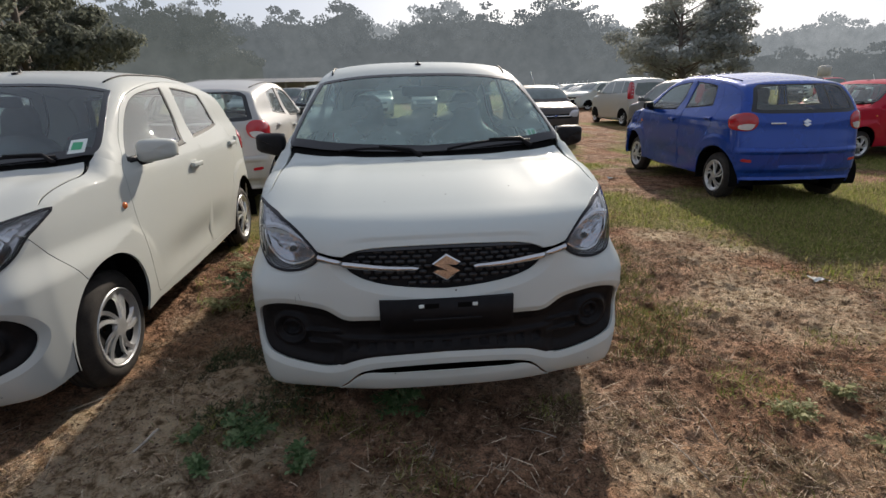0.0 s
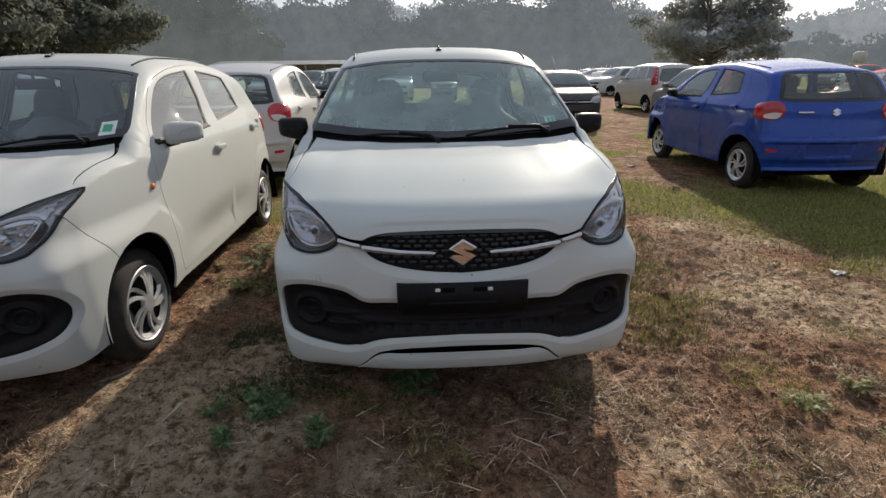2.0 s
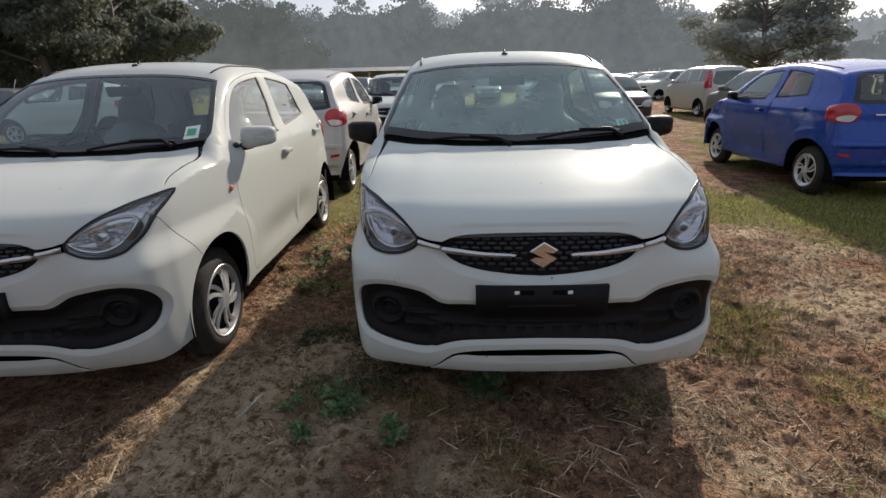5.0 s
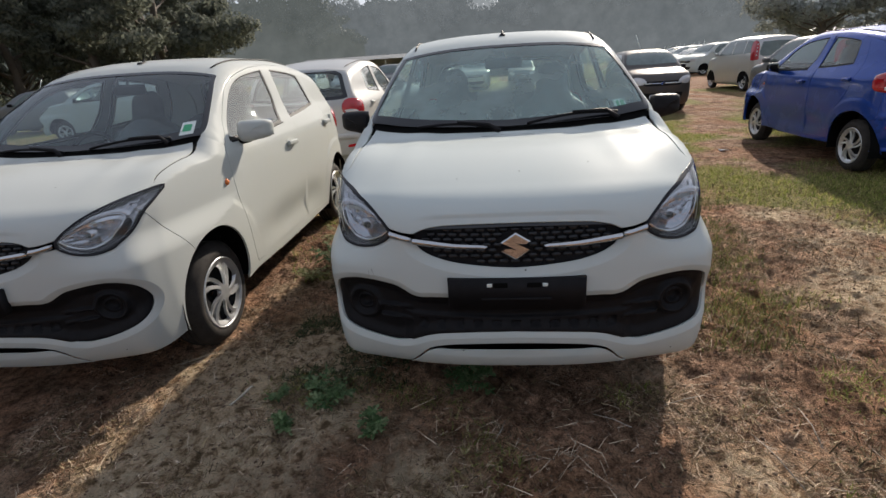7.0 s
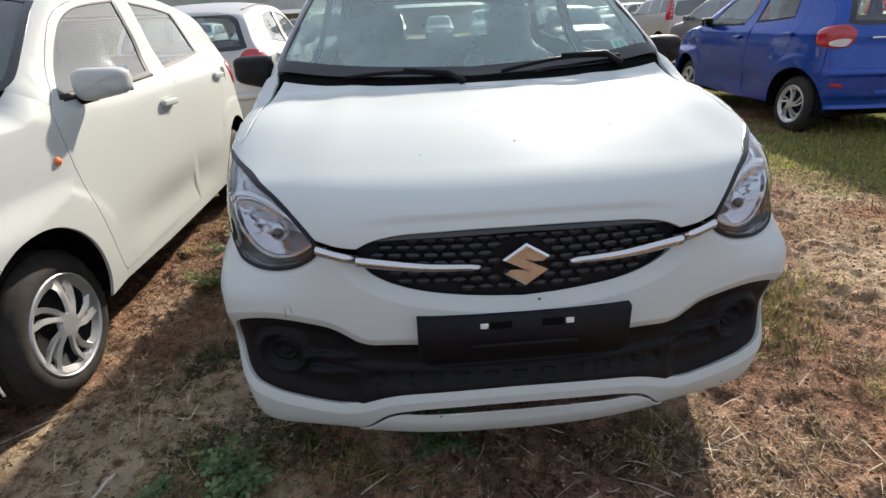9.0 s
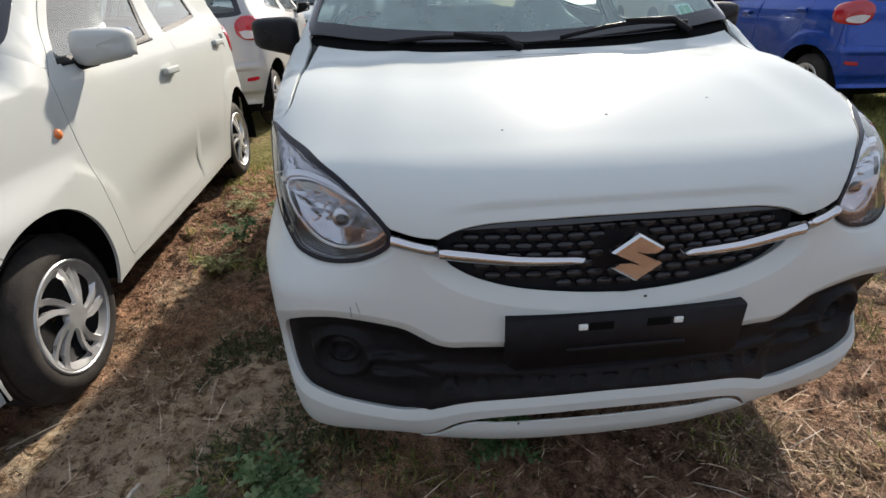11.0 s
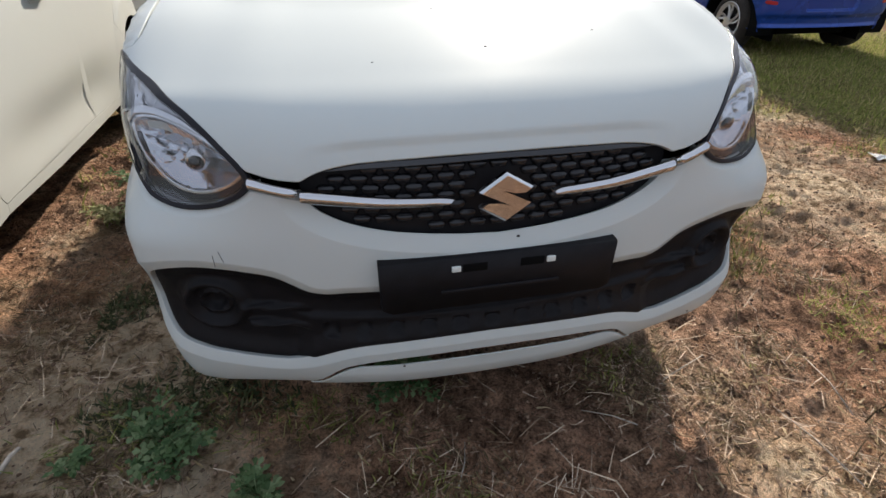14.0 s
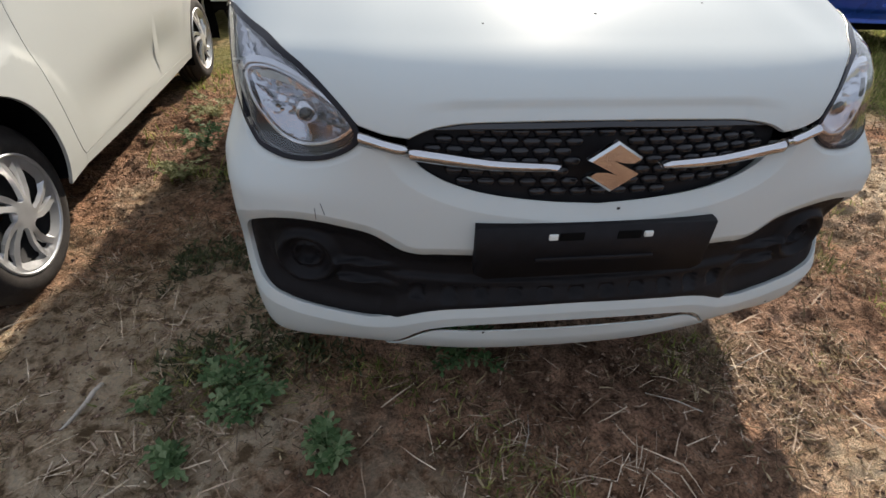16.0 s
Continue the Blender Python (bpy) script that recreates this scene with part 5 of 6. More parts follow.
def thick_at(x):
    """Straw lies thin on the trodden soil between the cars and thick beside the lane."""
    return .42 + .58 * min(1.0, max(0.0, (x + .2) / .9))


def bare(x, y):
    """Trodden sandy patches that straw has left free (0) among littered ground (1)."""
    n = noise.noise(Vector((x * 1.05, y * 1.5, 17.0))) + .5 * noise.noise(Vector((x * 2.9, y * 3.3, 5.0)))
    k = min(1.0, max(0.0, .62 + 1.5 * n - .75 * min(1.0, max(0.0, y - .15)) * (x > .9)))
    return (.10 + .90 * k) * (1 - .9 * sand_at(x, y))


tagged(part("dry_straw", blades(25000, (-2.3, 3.4, -.75, 2.6), (.015, .10), (.0012, .0032), (-.05, .35), lambda x, y: .02 if under_car(x, y) else (.05 + .95 * clump(x, y) ** 2.6) * thick_at(x) * bare(x, y)), STRAW, None), "dry brown straw strewn over bare soil", "straw", kind="stuff")
tagged(part("straw_mat", blades(22000, (-2.2, 3.4, -.7, 3.2), (.010, .050), (.002, .007), (-.05, .6), lambda x, y: .02 if under_car(x, y) else clump(x, y, 1.6) ** 3 * thick_at(x) * bare(x, y)), MATTED, None), "short broken straw and dead leaves on soil", "straw", kind="stuff")
tagged(part("dead_grass", blades(7000, (.9, 6.5, -.4, 5.0), (.04, .12), (.002, .005), (.3, 1.2), lambda x, y: max(0, clump(x, y, 1.6) - .25) * (1 - sand_at(x, y)), .4), MATTED, None), "tufts of dead brown grass", "dead grass", kind="stuff")
tagged(part("grass", blades(75000, (.75, 9.0, 1.2, 9.5), (.022, .065), (.004, .009), (.4, 1.4), lambda x, y: max(0.0, min(1.0, green_at(x, y))), .35), GRASS, None), "short green and yellow grass", "grass", kind="stuff")
tagged(part("grass", blades(3000, (-1.75, -.85, 1.5, 6.5), (.03, .10), (.003, .008), (.3, 1.3), lambda x, y: max(0.0, clump(x, y, 1.5) - .2), .4), GRASS, None), "thin green grass between the cars", "grass", kind="stuff")
tagged(part("grass", blades(9000, (-1.3, 3.2, -.5, 1.9), (.015, .05), (.002, .005), (.2, 1.2), lambda x, y: .0 if under_car(x, y) else max(0.0, noise.noise(Vector((x * 2.2, y * 2.2, 55))) - .22 + .12 * (x > .8)) * (1 - sand_at(x, y)), .4), GRASS, None), "sparse green shoots in bare soil", "grass", kind="stuff")


tagged(part("grass", blades(3800, (.82, 2.3, .55, 3.4), (.02, .07), (.003, .007), (.4, 1.4), lambda x, y: max(0.0, min(1.0, .70 - abs(x - 1.02 - .24 * y) * 1.9 + 1.3 * noise.noise(Vector((x * 2.1, y * 1.6, 44))))), .4), OLIVE, None), "fringe of olive grass along a parked car", "grass", kind="stuff")
tagged(part("low_growth", blades(4200, (-1.25, -.52, .22, 1.7), (.012, .045), (.004, .010), (.1, 1.0), lambda x, y: max(0.0, min(1.0, .25 + 2.2 * noise.noise(Vector((x * 3.4, y * 3.0, 71))) - 1.2 * max(0.0, -.85 - x))), .5), MOSSY, None), "dark green low growth in the shade between two cars", "low plants", kind="stuff")


def heaped(x, y):
    """Loose stalks lie in a few heaps on the dusty strip."""
    n = sum(math.exp(-((x - cx) / a) ** 2 - ((y - cy) / b) ** 2) for cx, cy, a, b in ((-.93, .01, .13, .09), (-1.18, .0, .12, .11), (-1.30, .52, .10, .10), (-1.05, .45, .10, .10), (.20, -.14, .12, .07)))
    return min(1.0, .05 + n)


tagged(part("dry_stalks", blades(330, (-1.7, 1.3, -.45, .75), (.06, .16), (.0022, .0042), (-.02, .18), heaped, .12), STALK, None), "pale dry stalks heaped on dusty soil", "straw", kind="stuff")


def clods(count, box, size):
    verts, faces = [], []
    for _ in range(count):
        x, y = rng.uniform(box[0], box[1]), rng.uniform(box[2], box[3])
        r = rng.uniform(*size) * rng.uniform(.5, 1)
        q = Vector((x, y, ground_height(x, y) + r * .15))
        k = len(verts)
        for d in ((1, 0, 0), (0, 1, 0), (-1, 0, 0), (0, -1, 0), (.2, .1, .7), (0, 0, -.6)):
            verts.append(q + Vector(d) * r * rng.uniform(.6, 1.2))
        faces += [(k + i, k + (i + 1) % 4, k + 4) for i in range(4)] + [(k + (i + 1) % 4, k + i, k + 5) for i in range(4)]
    return verts, faces, None


tagged(part("soil_clods", clods(16000, (-2.3, 3.4, -.75, 3.0), (.003, .013)), CLOD, None), "small crumbs and clods of dry soil", "soil", kind="stuff")


LEAVES = {}


def weed_leaf(material, kind):
    """A lobed leaf of unit length, in five shapes."""
    if (material.name, kind) not in LEAVES:
        rg = random.Random(kind)
        side = [(.0, .06), (.30 + .1 * rg.random(), 1.0), (.48, .22), (.70 + .1 * rg.random(), .7), (1.0, .0)]
        verts = [(x, 0, .12 * math.sin(x * 3) - .25 * x * x) for x, _ in side] + [(x, w, .25 * w - .25 * x * x) for x, w in side] + [(x, -w, .25 * w - .25 * x * x) for x, w in side]
        faces = [(i, i + 1, i + 6, i + 5) for i in range(4)] + [(i, i + 10, i + 11, i + 1) for i in range(4)]
        me = bpy.data.meshes.new("leaf")
        me.from_pydata(verts, [], faces)
        me.materials.append(material)
        LEAVES[material.name, kind] = me
    return LEAVES[material.name, kind]


def weed(x, y, r, n, material, label, height=.07):
    """A low weed: stems out of one root, each with rows of lobed leaves."""
    root = tagged(new("weed"), label, "weed", "weeds in the soil")
    root.location = (x, y, ground_height(x, y))
    for i in range(n):
        a, e, l = rng.uniform(0, 2 * math.pi), rng.uniform(.15, 1.1), r * rng.uniform(.5, 1.1)
        pts = [Vector((math.cos(a) * l * u * math.cos(e * (1 - .4 * u)), math.sin(a) * l * u * math.cos(e * (1 - .4 * u)), height * math.sin(e) * math.sin(min(1, u * 1.2) * 1.7) + .004)) for u in np.linspace(0, 1, 6)]
        stalk = part("stalk", tube(pts, .0016, 4, False), material, root, flat=True)
        for j in range(1, 6):
            for side in (-1, 1, 0) if j == 5 else (-1, 1):
                b = a + side * rng.uniform(.6, 1.2)
                leaf = new("leaf", weed_leaf(material, rng.randrange(5)))
                leaf.parent = stalk
                leaf.matrix_local = Matrix.Translation(pts[j]) @ pose(0, 0, 0, rng.uniform(-25, 25), -math.degrees(rng.uniform(-.2, .6)), math.degrees(b)) @ Matrix.Diagonal((rng.uniform(.026, .052), rng.uniform(.008, .016), .02, 1))
    return root


for x, y, r, n in ((-.88, .20, .15, 19), (-1.10, .145, .045, 5), (-.61, -.02, .045, 5), (-.20, .27, .11, 14), (-.59, -.045, .04, 4), (-.98, -.04, .05, 5)):
    weed(x, y, r, n, LEAFY, "low green weed with lobed leaves in bare soil")
for x, y, r, n in ((-1.42, 1.55, .13, 12), (-1.38, 1.85, .16, 14), (-1.45, 2.4, .18, 14), (-1.2, 2.2, .14, 12), (-1.3, 3.1, .2, 16), (-1.1, 2.8, .15, 12)):
    pale_one = y in (1.55, 2.4, 3.1)
    weed(x, y, r, n, PALELEAF if pale_one else LEAFY, "pale dusty weed beside a parked car" if pale_one else "green weed growing between two parked cars", .14)
for x, y, r, n in ((1.55, .02, .08, 8), (1.9, .15, .06, 6), (1.75, -.25, .08, 8)):
    weed(x, y, r, n, PALELEAF, "dusty pale green weed in dry grass", .06)

tagged(part("twig", tube([(-1.272, .246, .010), (-1.281, .216, .016), (-1.287, .180, .013), (-1.296, .140, .015), (-1.311, .102, .012), (-1.336, .060, .010), (-1.352, .03, .006)], [.009, .0075, .0075, .006, .0055, .004, .002], 6), TWIG, None), "bleached dry twig lying on soil", "twig")
for x, y, a, l in ((-1.75, .42, 40, .22), (-1.62, .05, 110, .18), (.62, .12, 20, .20), (.95, -.30, 100, .30), (1.12, -.1, 80, .24), (.45, -.02, 150, .16), (-.1, -.1, 70, .14)):
    c, s = math.cos(radians(a)), math.sin(radians(a))
    z = ground_height(x, y) + .008
    tagged(part("twig", tube([(x, y, z), (x + c * l * .5 + .008, y + s * l * .5, z + .006), (x + c * l, y + s * l, z)], [.0022, .0019, .0012], 5), TWIG, None), "thin pale dry stalk on soil", "twig")


def crumple(r, n, seed):
    """A crumpled scrap of paper."""
    rg = random.Random(seed)
    return soft(lambda u, v: ((u - .5) * 2 * r, (v - .5) * 1.5 * r, max(.002, r * .30 * rg.random() + .2 * r * math.sin(3 * u + 2 * v))), n, n)


PAPER = plain("dirty_paper", (.62, .62, .60), .8, 0, 0, .3, 40, .15)
for x, y, r in ((2.93, 1.47, .062), (3.25, 5.95, .06), (2.55, 7.4, .05), (3.0, 6.7, .04)):
    o = tagged(part("paper_scrap", crumple(r, 7, int(x * 100)), PAPER, None, flat=True), "crumpled white paper scrap on the ground", "litter", "litter on the ground")
    o.location = (x, y, ground_height(x, y) + .004)

# ---- the other hatchbacks ----
def F_side(lift, y, z):
    q = HATCH.on("side", [(y, z)])[0]
    return Vector(q + HATCH.slope(q[None])[0] * lift)


def parked(x, y, turn, colour, label, mirrors=None):
    c = copy_thing(main_car, pose(x, y, 0, 0, 0, turn))
    repainted(c, {WHITE: colour, WINDSCREEN: DARKSCREEN})
    if mirrors:
        for o in c.children:
            if o.name.startswith("mirror"):
                o.material_slots[0].link = "OBJECT"
                o.material_slots[0].material = mirrors
    return tagged(c, label, "car", "parked cars")


tagged(main_car, group="parked cars")
left_car = parked(-2.393, .008, 1.25, CREAM, "pearl white hatchback with white mirrors and silver wheel covers", CREAM)
for o in left_car.children:
    if o.name.startswith("sticker"):
        for q, loop, lift in ((o, [(.590, .970), (.668, .985), (.652, 1.075), (.578, 1.058)], .0015), (o.children[0], [(.600, .992), (.648, 1.000), (.640, 1.048), (.594, 1.042)], .003)):
            own = part("patch", HATCH.panel("top", np.array(loop), step=.03, offset=lift, lip=0, gap=0), q.data.materials[0], None)
            q.data = own.data
            bpy.data.objects.remove(own)
        bpy.data.objects.remove(o.children[1])
left_car.location.z = -.015
off = pose(0, 0, 0, 0, 0, 177) @ Vector((.78, 3.185, 0))
blue_car = parked(3.93 - off.x, 4.40 - off.y, 177, BLUE, "glossy blue hatchback parked on green grass")
blue_car.scale = (1, 1, .972)
flap = F_side(.005, 3.18, .985)
part("fuel_flap", moved(block(-.012, .0, -.155, .0, -.075, .075, .008), Matrix.Translation(flap) @ pose(0, 0, 0, 0, 6, -62)), CREAM, left_car, "open fuel flap")
parked(-2.51, 8.20, 180, PEARL, "silver white hatchback seen from its tail")
parked(-1.75, 9.6, 0, WHITE, "white hatchback nose to nose with another car")
parked(7.53, 7.53, -80, RED, "red hatchback parked side on beside a blue car").scale = (1, 1, .9)
parked(10.4, 10.4, -82, RED, "dark red hatchback parked behind another red one").scale = (1, 1, .9)
parked(-13.1, 12.3, -78, WHITE, "white hatchback parked side on, far off")


# ---- cars of other kinds, farther off ----
WAGON = Form(
    top=((-.05, .02, .10, .25, .60, .85, .95, 1.2, 1.5, 1.62, 1.9, 2.6, 3.2, 3.45, 3.56, 3.62, 3.66),
         (.70, .90, .98, 1.04, 1.10, 1.13, 1.20, 1.42, 1.62, 1.655, 1.68, 1.69, 1.67, 1.63, 1.40, 1.1, .6)),
    plan=((0, .3, .5, .62, .70, .76, .80, .83), (0, .02, .06, .11, .17, .27, .42, .8)),
    nose=((.1, .25, .40, .6, .8, .95, 1.05), (.16, .06, .01, 0, .01, .04, .15)),
    side=((.1, .25, .45, .8, 1.0, 1.15, 1.4, 1.6, 1.72), (.73, .78, .805, .812, .805, .785, .715, .655, .58)),
    tail=((.1, .3, .6, .9, 1.2, 1.5, 1.7), (3.57, 3.64, 3.655, 3.65, 3.62, 3.56, 3.50)),
    rear=((0, .4, .6, .70, .76, .80, .83), (0, .01, .04, .09, .17, .30, .6)),
    axles=(.70, 3.135), hub=.285, crown=.028, dent=.01)
SMALL = Form(
    top=((-.05, .02, .10, .25, .60, .85, .95, 1.2, 1.45, 1.58, 1.9, 2.4, 2.9, 3.10, 3.25, 3.36, 3.43),
         (.62, .82, .90, .95, 1.02, 1.05, 1.11, 1.28, 1.42, 1.46, 1.49, 1.49, 1.45, 1.40, 1.22, 1.0, .6)),
    plan=((0, .3, .5, .60, .67, .72, .75, .79), (0, .02, .06, .11, .17, .27, .42, .8)),
    nose=((.1, .25, .40, .6, .75, .85, .95), (.18, .07, .01, 0, .01, .04, .15)),
    side=((.1, .25, .45, .75, .9, 1.02, 1.2, 1.4, 1.52), (.67, .715, .735, .742, .735, .715, .655, .585, .52)),
    tail=((.1, .3, .6, .9, 1.1, 1.3, 1.5), (3.33, 3.41, 3.43, 3.40, 3.34, 3.27, 3.2)),
    rear=((0, .35, .5, .60, .68, .73, .77), (0, .015, .05, .10, .19, .32, .6)),
    axles=(.68, 3.04), hub=.275, crown=.03, dent=.012)


def other_car(F, name, label, body, low_lamps=False, tall_lamps=False):
    """A parked car of another kind: skin, glass, lamps, grille, wheels, mirrors."""
    car = tagged(new(name), label, "car", "parked cars")
    belt, roof = (1.13, 1.56) if F is WAGON else (.99, 1.38)
    b = part("body", F.wrap(), body, car)
    top0, top1 = (.98, 1.50) if F is WAGON else (.98, 1.44)
    w0, w1 = (.66, .58) if F is WAGON else (.60, .52)
    part("windscreen", F.panel("top", mirrored(ring(run([(0, top1), (w1, top1 - .03)], .08), run([(w1, top1 - .03), (w0 + .02, top0 + .12), (w0, top0 + .02)], .08), run([(w0, top0 + .02), (0, top0 - .03)], .08))), step=.12, offset=.004, lip=.008), SCREENGREY, car)
    end = F.tail(1.0)
    ends = (1.35, 2.12, 2.18, 2.88, 2.95, end - .30)
    panes = [ring([(1.18, belt), (ends[1], belt + .01), (ends[1], roof + .02), (1.72, roof), (1.5, roof - .13)]), ring([(ends[2], belt + .01), (ends[3], belt + .03), (ends[3] - .03, roof + .01), (ends[2], roof + .02)])]
    if F is WAGON:
        panes.append(ring([(ends[4], belt + .03), (ends[5] - .02, belt + .06), (ends[5] - .10, roof - .02), (ends[4] - .02, roof + .01)]))
    else:
        panes[1] = ring([(ends[2], belt + .01), (2.72, belt + .05), (2.62, roof - .06), (2.45, roof), (ends[2], roof + .01)])
    h = F.axles
    for s in (-1, 1):
        side = (lambda q: q) if s > 0 else flipped
        for q in panes:
            part("window", side(F.panel("side", run(np.vstack((q, q[:1])), .06)[:-1] if False else q, step=.12, offset=.004, lip=.008)), SCREENGREY, car)
        for c in h:
            disc = ring([(c + .35 * math.cos(a), F.hub + .35 * math.sin(a)) for a in np.linspace(-.55, math.pi + .55, 22)])
            part("wheel_arch", side(F.panel("side", disc, step=.1, offset=.004, lip=.006, gap=0)), GAPBLACK, car)
            wheel_parts(car, s * (F.side(.4) - .015), c, F.hub, 20, True)
        z = .80 if F is WAGON else .73
        xl = .62 if F is WAGON else .56
        lp = ring(run(F.faced([(xl - .20, z), (xl - .12, z + .09), (xl + .04, z + .12), (xl + .10, z + .08), (xl + .06, z - .05), (xl - .12, z - .05), (xl - .20, z)]), .04))
        part("headlamp", side(F.panel("front", lp, step=.06, offset=.006, lip=.012)), CLEARLAMP, car)
        if tall_lamps:
            tl = ring(run(F.faced([(.60, .98), (.60, 1.50), (.665, 1.48), (.76, 1.02), (.74, .95), (.60, .98)], True), .06))
        else:
            tl = ring(run(F.faced([(xl - .08, .78), (xl - .06, .95), (xl + .05, .96), (xl + .10, .80), (xl - .08, .78)], True), .05))
        part("tail_lamp", side(F.panel("rear", tl, step=.06, offset=.006, lip=.012)), REDLENS, car)
        x = F.side(belt) + .09
        part("mirror", moved(block(-.075, .075, -.05, .04, -.055, .055, .03), pose(s * x, 1.18, belt + .04)), body if F is WAGON else BLACK, car)
    zg = .76 if F is WAGON else .70
    part("grille", F.panel("front", mirrored(ring(run(F.faced([(0, zg + .05), (.44, zg + .05)]), .08), run(F.faced([(.44, zg + .05), (.42, zg - .05), (0, zg - .06)]), .08))), step=.08, offset=.004, lip=.01), BLACK, car)
    part("chrome_bar", F.panel("front", mirrored(ring(run(F.faced([(0, zg + .012), (.43, zg + .012)]), .08), run(F.faced([(.43, zg + .012), (.43, zg - .012), (0, zg - .012)]), .06))), step=.08, offset=.010, lip=.01, gap=0), CHROME, car)
    part("lower_grille", F.panel("front", mirrored(ring(run(F.faced([(0, .48), (.48, .48)]), .08), run(F.faced([(.48, .48), (.42, .34), (0, .33)]), .08))), step=.08, offset=.004, lip=.01), BLACK, car)
    part("badge", moved(prism([(0, .05), (.055, .015), (.03, -.02), (0, -.05), (-.055, -.015), (-.03, .02)], .02, .1), pose(0, float(F.nose(zg)) - .022, zg)), CHROME, car, "small chrome badge", True)
    rz0, rz1 = (1.10, 1.52) if F is WAGON else (.98, 1.30)
    xr = .55 if F is WAGON else .50
    part("rear_window", F.panel("rear", mirrored(ring(run(F.faced([(0, rz1), (xr - .06, rz1 - .02)], True), .08), run(F.faced([(xr - .06, rz1 - .02), (xr, rz0), (0, rz0 - .01)], True), .08))), step=.12, offset=.004, lip=.008), SCREENGREY, car)
    part("underside", block(-.55, .55, .3, end - .3, .17, .4, .02), GAPBLACK, car)
    return car


wagon = other_car(WAGON, "tall_wagon", "silver tall wagon with upright red tail lamps", SILVER, tall_lamps=True)
wagon.matrix_world = pose(8.92, 19.75, 0, 0, 0, 181)


def again(src, x, y, turn, colour, label, was):
    c = copy_thing(src, pose(x, y, 0, 0, 0, turn))
    repainted(c, {was: colour})
    return tagged(c, label)


again(wagon, 7.1, 12.45, 181, GREY, "grey tall wagon behind a blue hatchback", SILVER).scale = (1, 1, .92)
small = other_car(SMALL, "small_hatchback", "dark brown small hatchback facing the lane", BROWN)
small.matrix_world = pose(3.98, 11.25, 0, 0, 0, 0)
part("antenna", tube([(-.10, 1.75, 1.47), (-.22, 1.85, 1.86)], [.016, .012], 6), STICKER, small, "white rod leaning on the roof")
again(small, -18.6, 16.0, -84, GREY, "grey small hatchback parked far off", BROWN)
again(small, -21.5, 20.5, -80, SILVER, "silver small hatchback parked far off", BROWN)
rows = random.Random(11)
for k in range(9):
    again(small if k % 3 else wagon, 20.5 + 1.9 * k, 62 - 2.6 * k, rows.uniform(-42, -34), (WHITE, SILVER, WHITE, GREY)[k % 4], "pale car in a far row", BROWN if k % 3 else SILVER)
for k in range(9):
    again(small if k % 2 else wagon, 19 + 2.9 * k, 34 - .5 * k, rows.uniform(-38, -30), (SILVER, WHITE, GREY, BROWN, RED)[k % 5], "car in a row beyond the lane", BROWN if k % 2 else SILVER)
for k in range(12):
    again(small if k % 4 else wagon, 10.9 + .62 * k, 30 + 2.75 * k, -74 + rows.uniform(-4, 4), (WHITE, SILVER, WHITE, GREY, WHITE)[k % 5], "pale car in a row along the lane", BROWN if k % 4 else SILVER)
for k in range(7):
    again(small if k % 2 else wagon, -11 + 2.5 * k, 27 + rows.uniform(-.3, .3), rows.uniform(-4, 4), (WHITE, SILVER, GREY)[k % 3], "car in a row behind", BROWN if k % 2 else SILVER)

# ---- sheds and mast in the distance ----
TIN = plain("weathered_tin", (.15, .16, .17), .6, .3, 0, .3, 6, .2)
LIMEWASH = plain("old_limewash", (.55, .53, .49), .9, 0, 0, .4, 5, .15)


def shed(x0, x1, y, z, depth, label):
    s = tagged(new("shed"), label, "shed", kind="")
    s.location = ((x0 + x1) / 2, y, 0)
    w = (x1 - x0) / 2
    nr = int(w * 2 / .35)
    verts = [(-w + 2 * w * i / (2 * nr), yy, zz + .03 * (i % 2)) for i in range(2 * nr + 1) for yy, zz in ((-.4, z), (depth, z + .5))]
    faces = [(2 * i, 2 * i + 2, 2 * i + 3, 2 * i + 1) for i in range(2 * nr)]
    part("roof", (verts, faces, None), TIN, s, "grey ribbed tin roof", True)
    part("back_wall", block(-w + .1, w - .1, depth - .3, depth - .1, 0, z + .3, .02), LIMEWASH, s)
    for k in range(int(w) + 1):
        part("post", block(-w + .3 + k * 2 - .06, -w + .3 + k * 2 + .06, -.2, -.08, 0, z, .01), LIMEWASH, s)
    return s


shed(-22, 8, 56, 2.5, 4, "long open shed with a grey tin roof")
shed(34, 48, 58, 2.2, 4, "low shed with a grey tin roof under trees")
hut = tagged(new("water_tank"), "white water tank on a short stand", "tank")
hut.location = (47, 52, 0)
part("tank", moved(lathe([(0, 0), (.55, 0), (.62, .06), (.62, .9), (.5, 1.05), (.2, 1.12), (0, 1.12)], 20), pose(0, 0, 2.0, 0, -90, 0)), LIMEWASH, hut)
part("stand", block(-.6, .6, -.6, .6, 0, 2.0, .03), LIMEWASH, hut)

# ---- trees ----
BARK = plain("bark", (.15, .125, .105), .9, 0, 0, .8, 8, .3)
# greyer and paler than real leaves: distance haze painted into the colour
FOLIAGE = island_mat("foliage", ((.0, (.12, .135, .11)), (.5, (.16, .175, .14)), (1.0, (.21, .225, .18))), .7, .50)


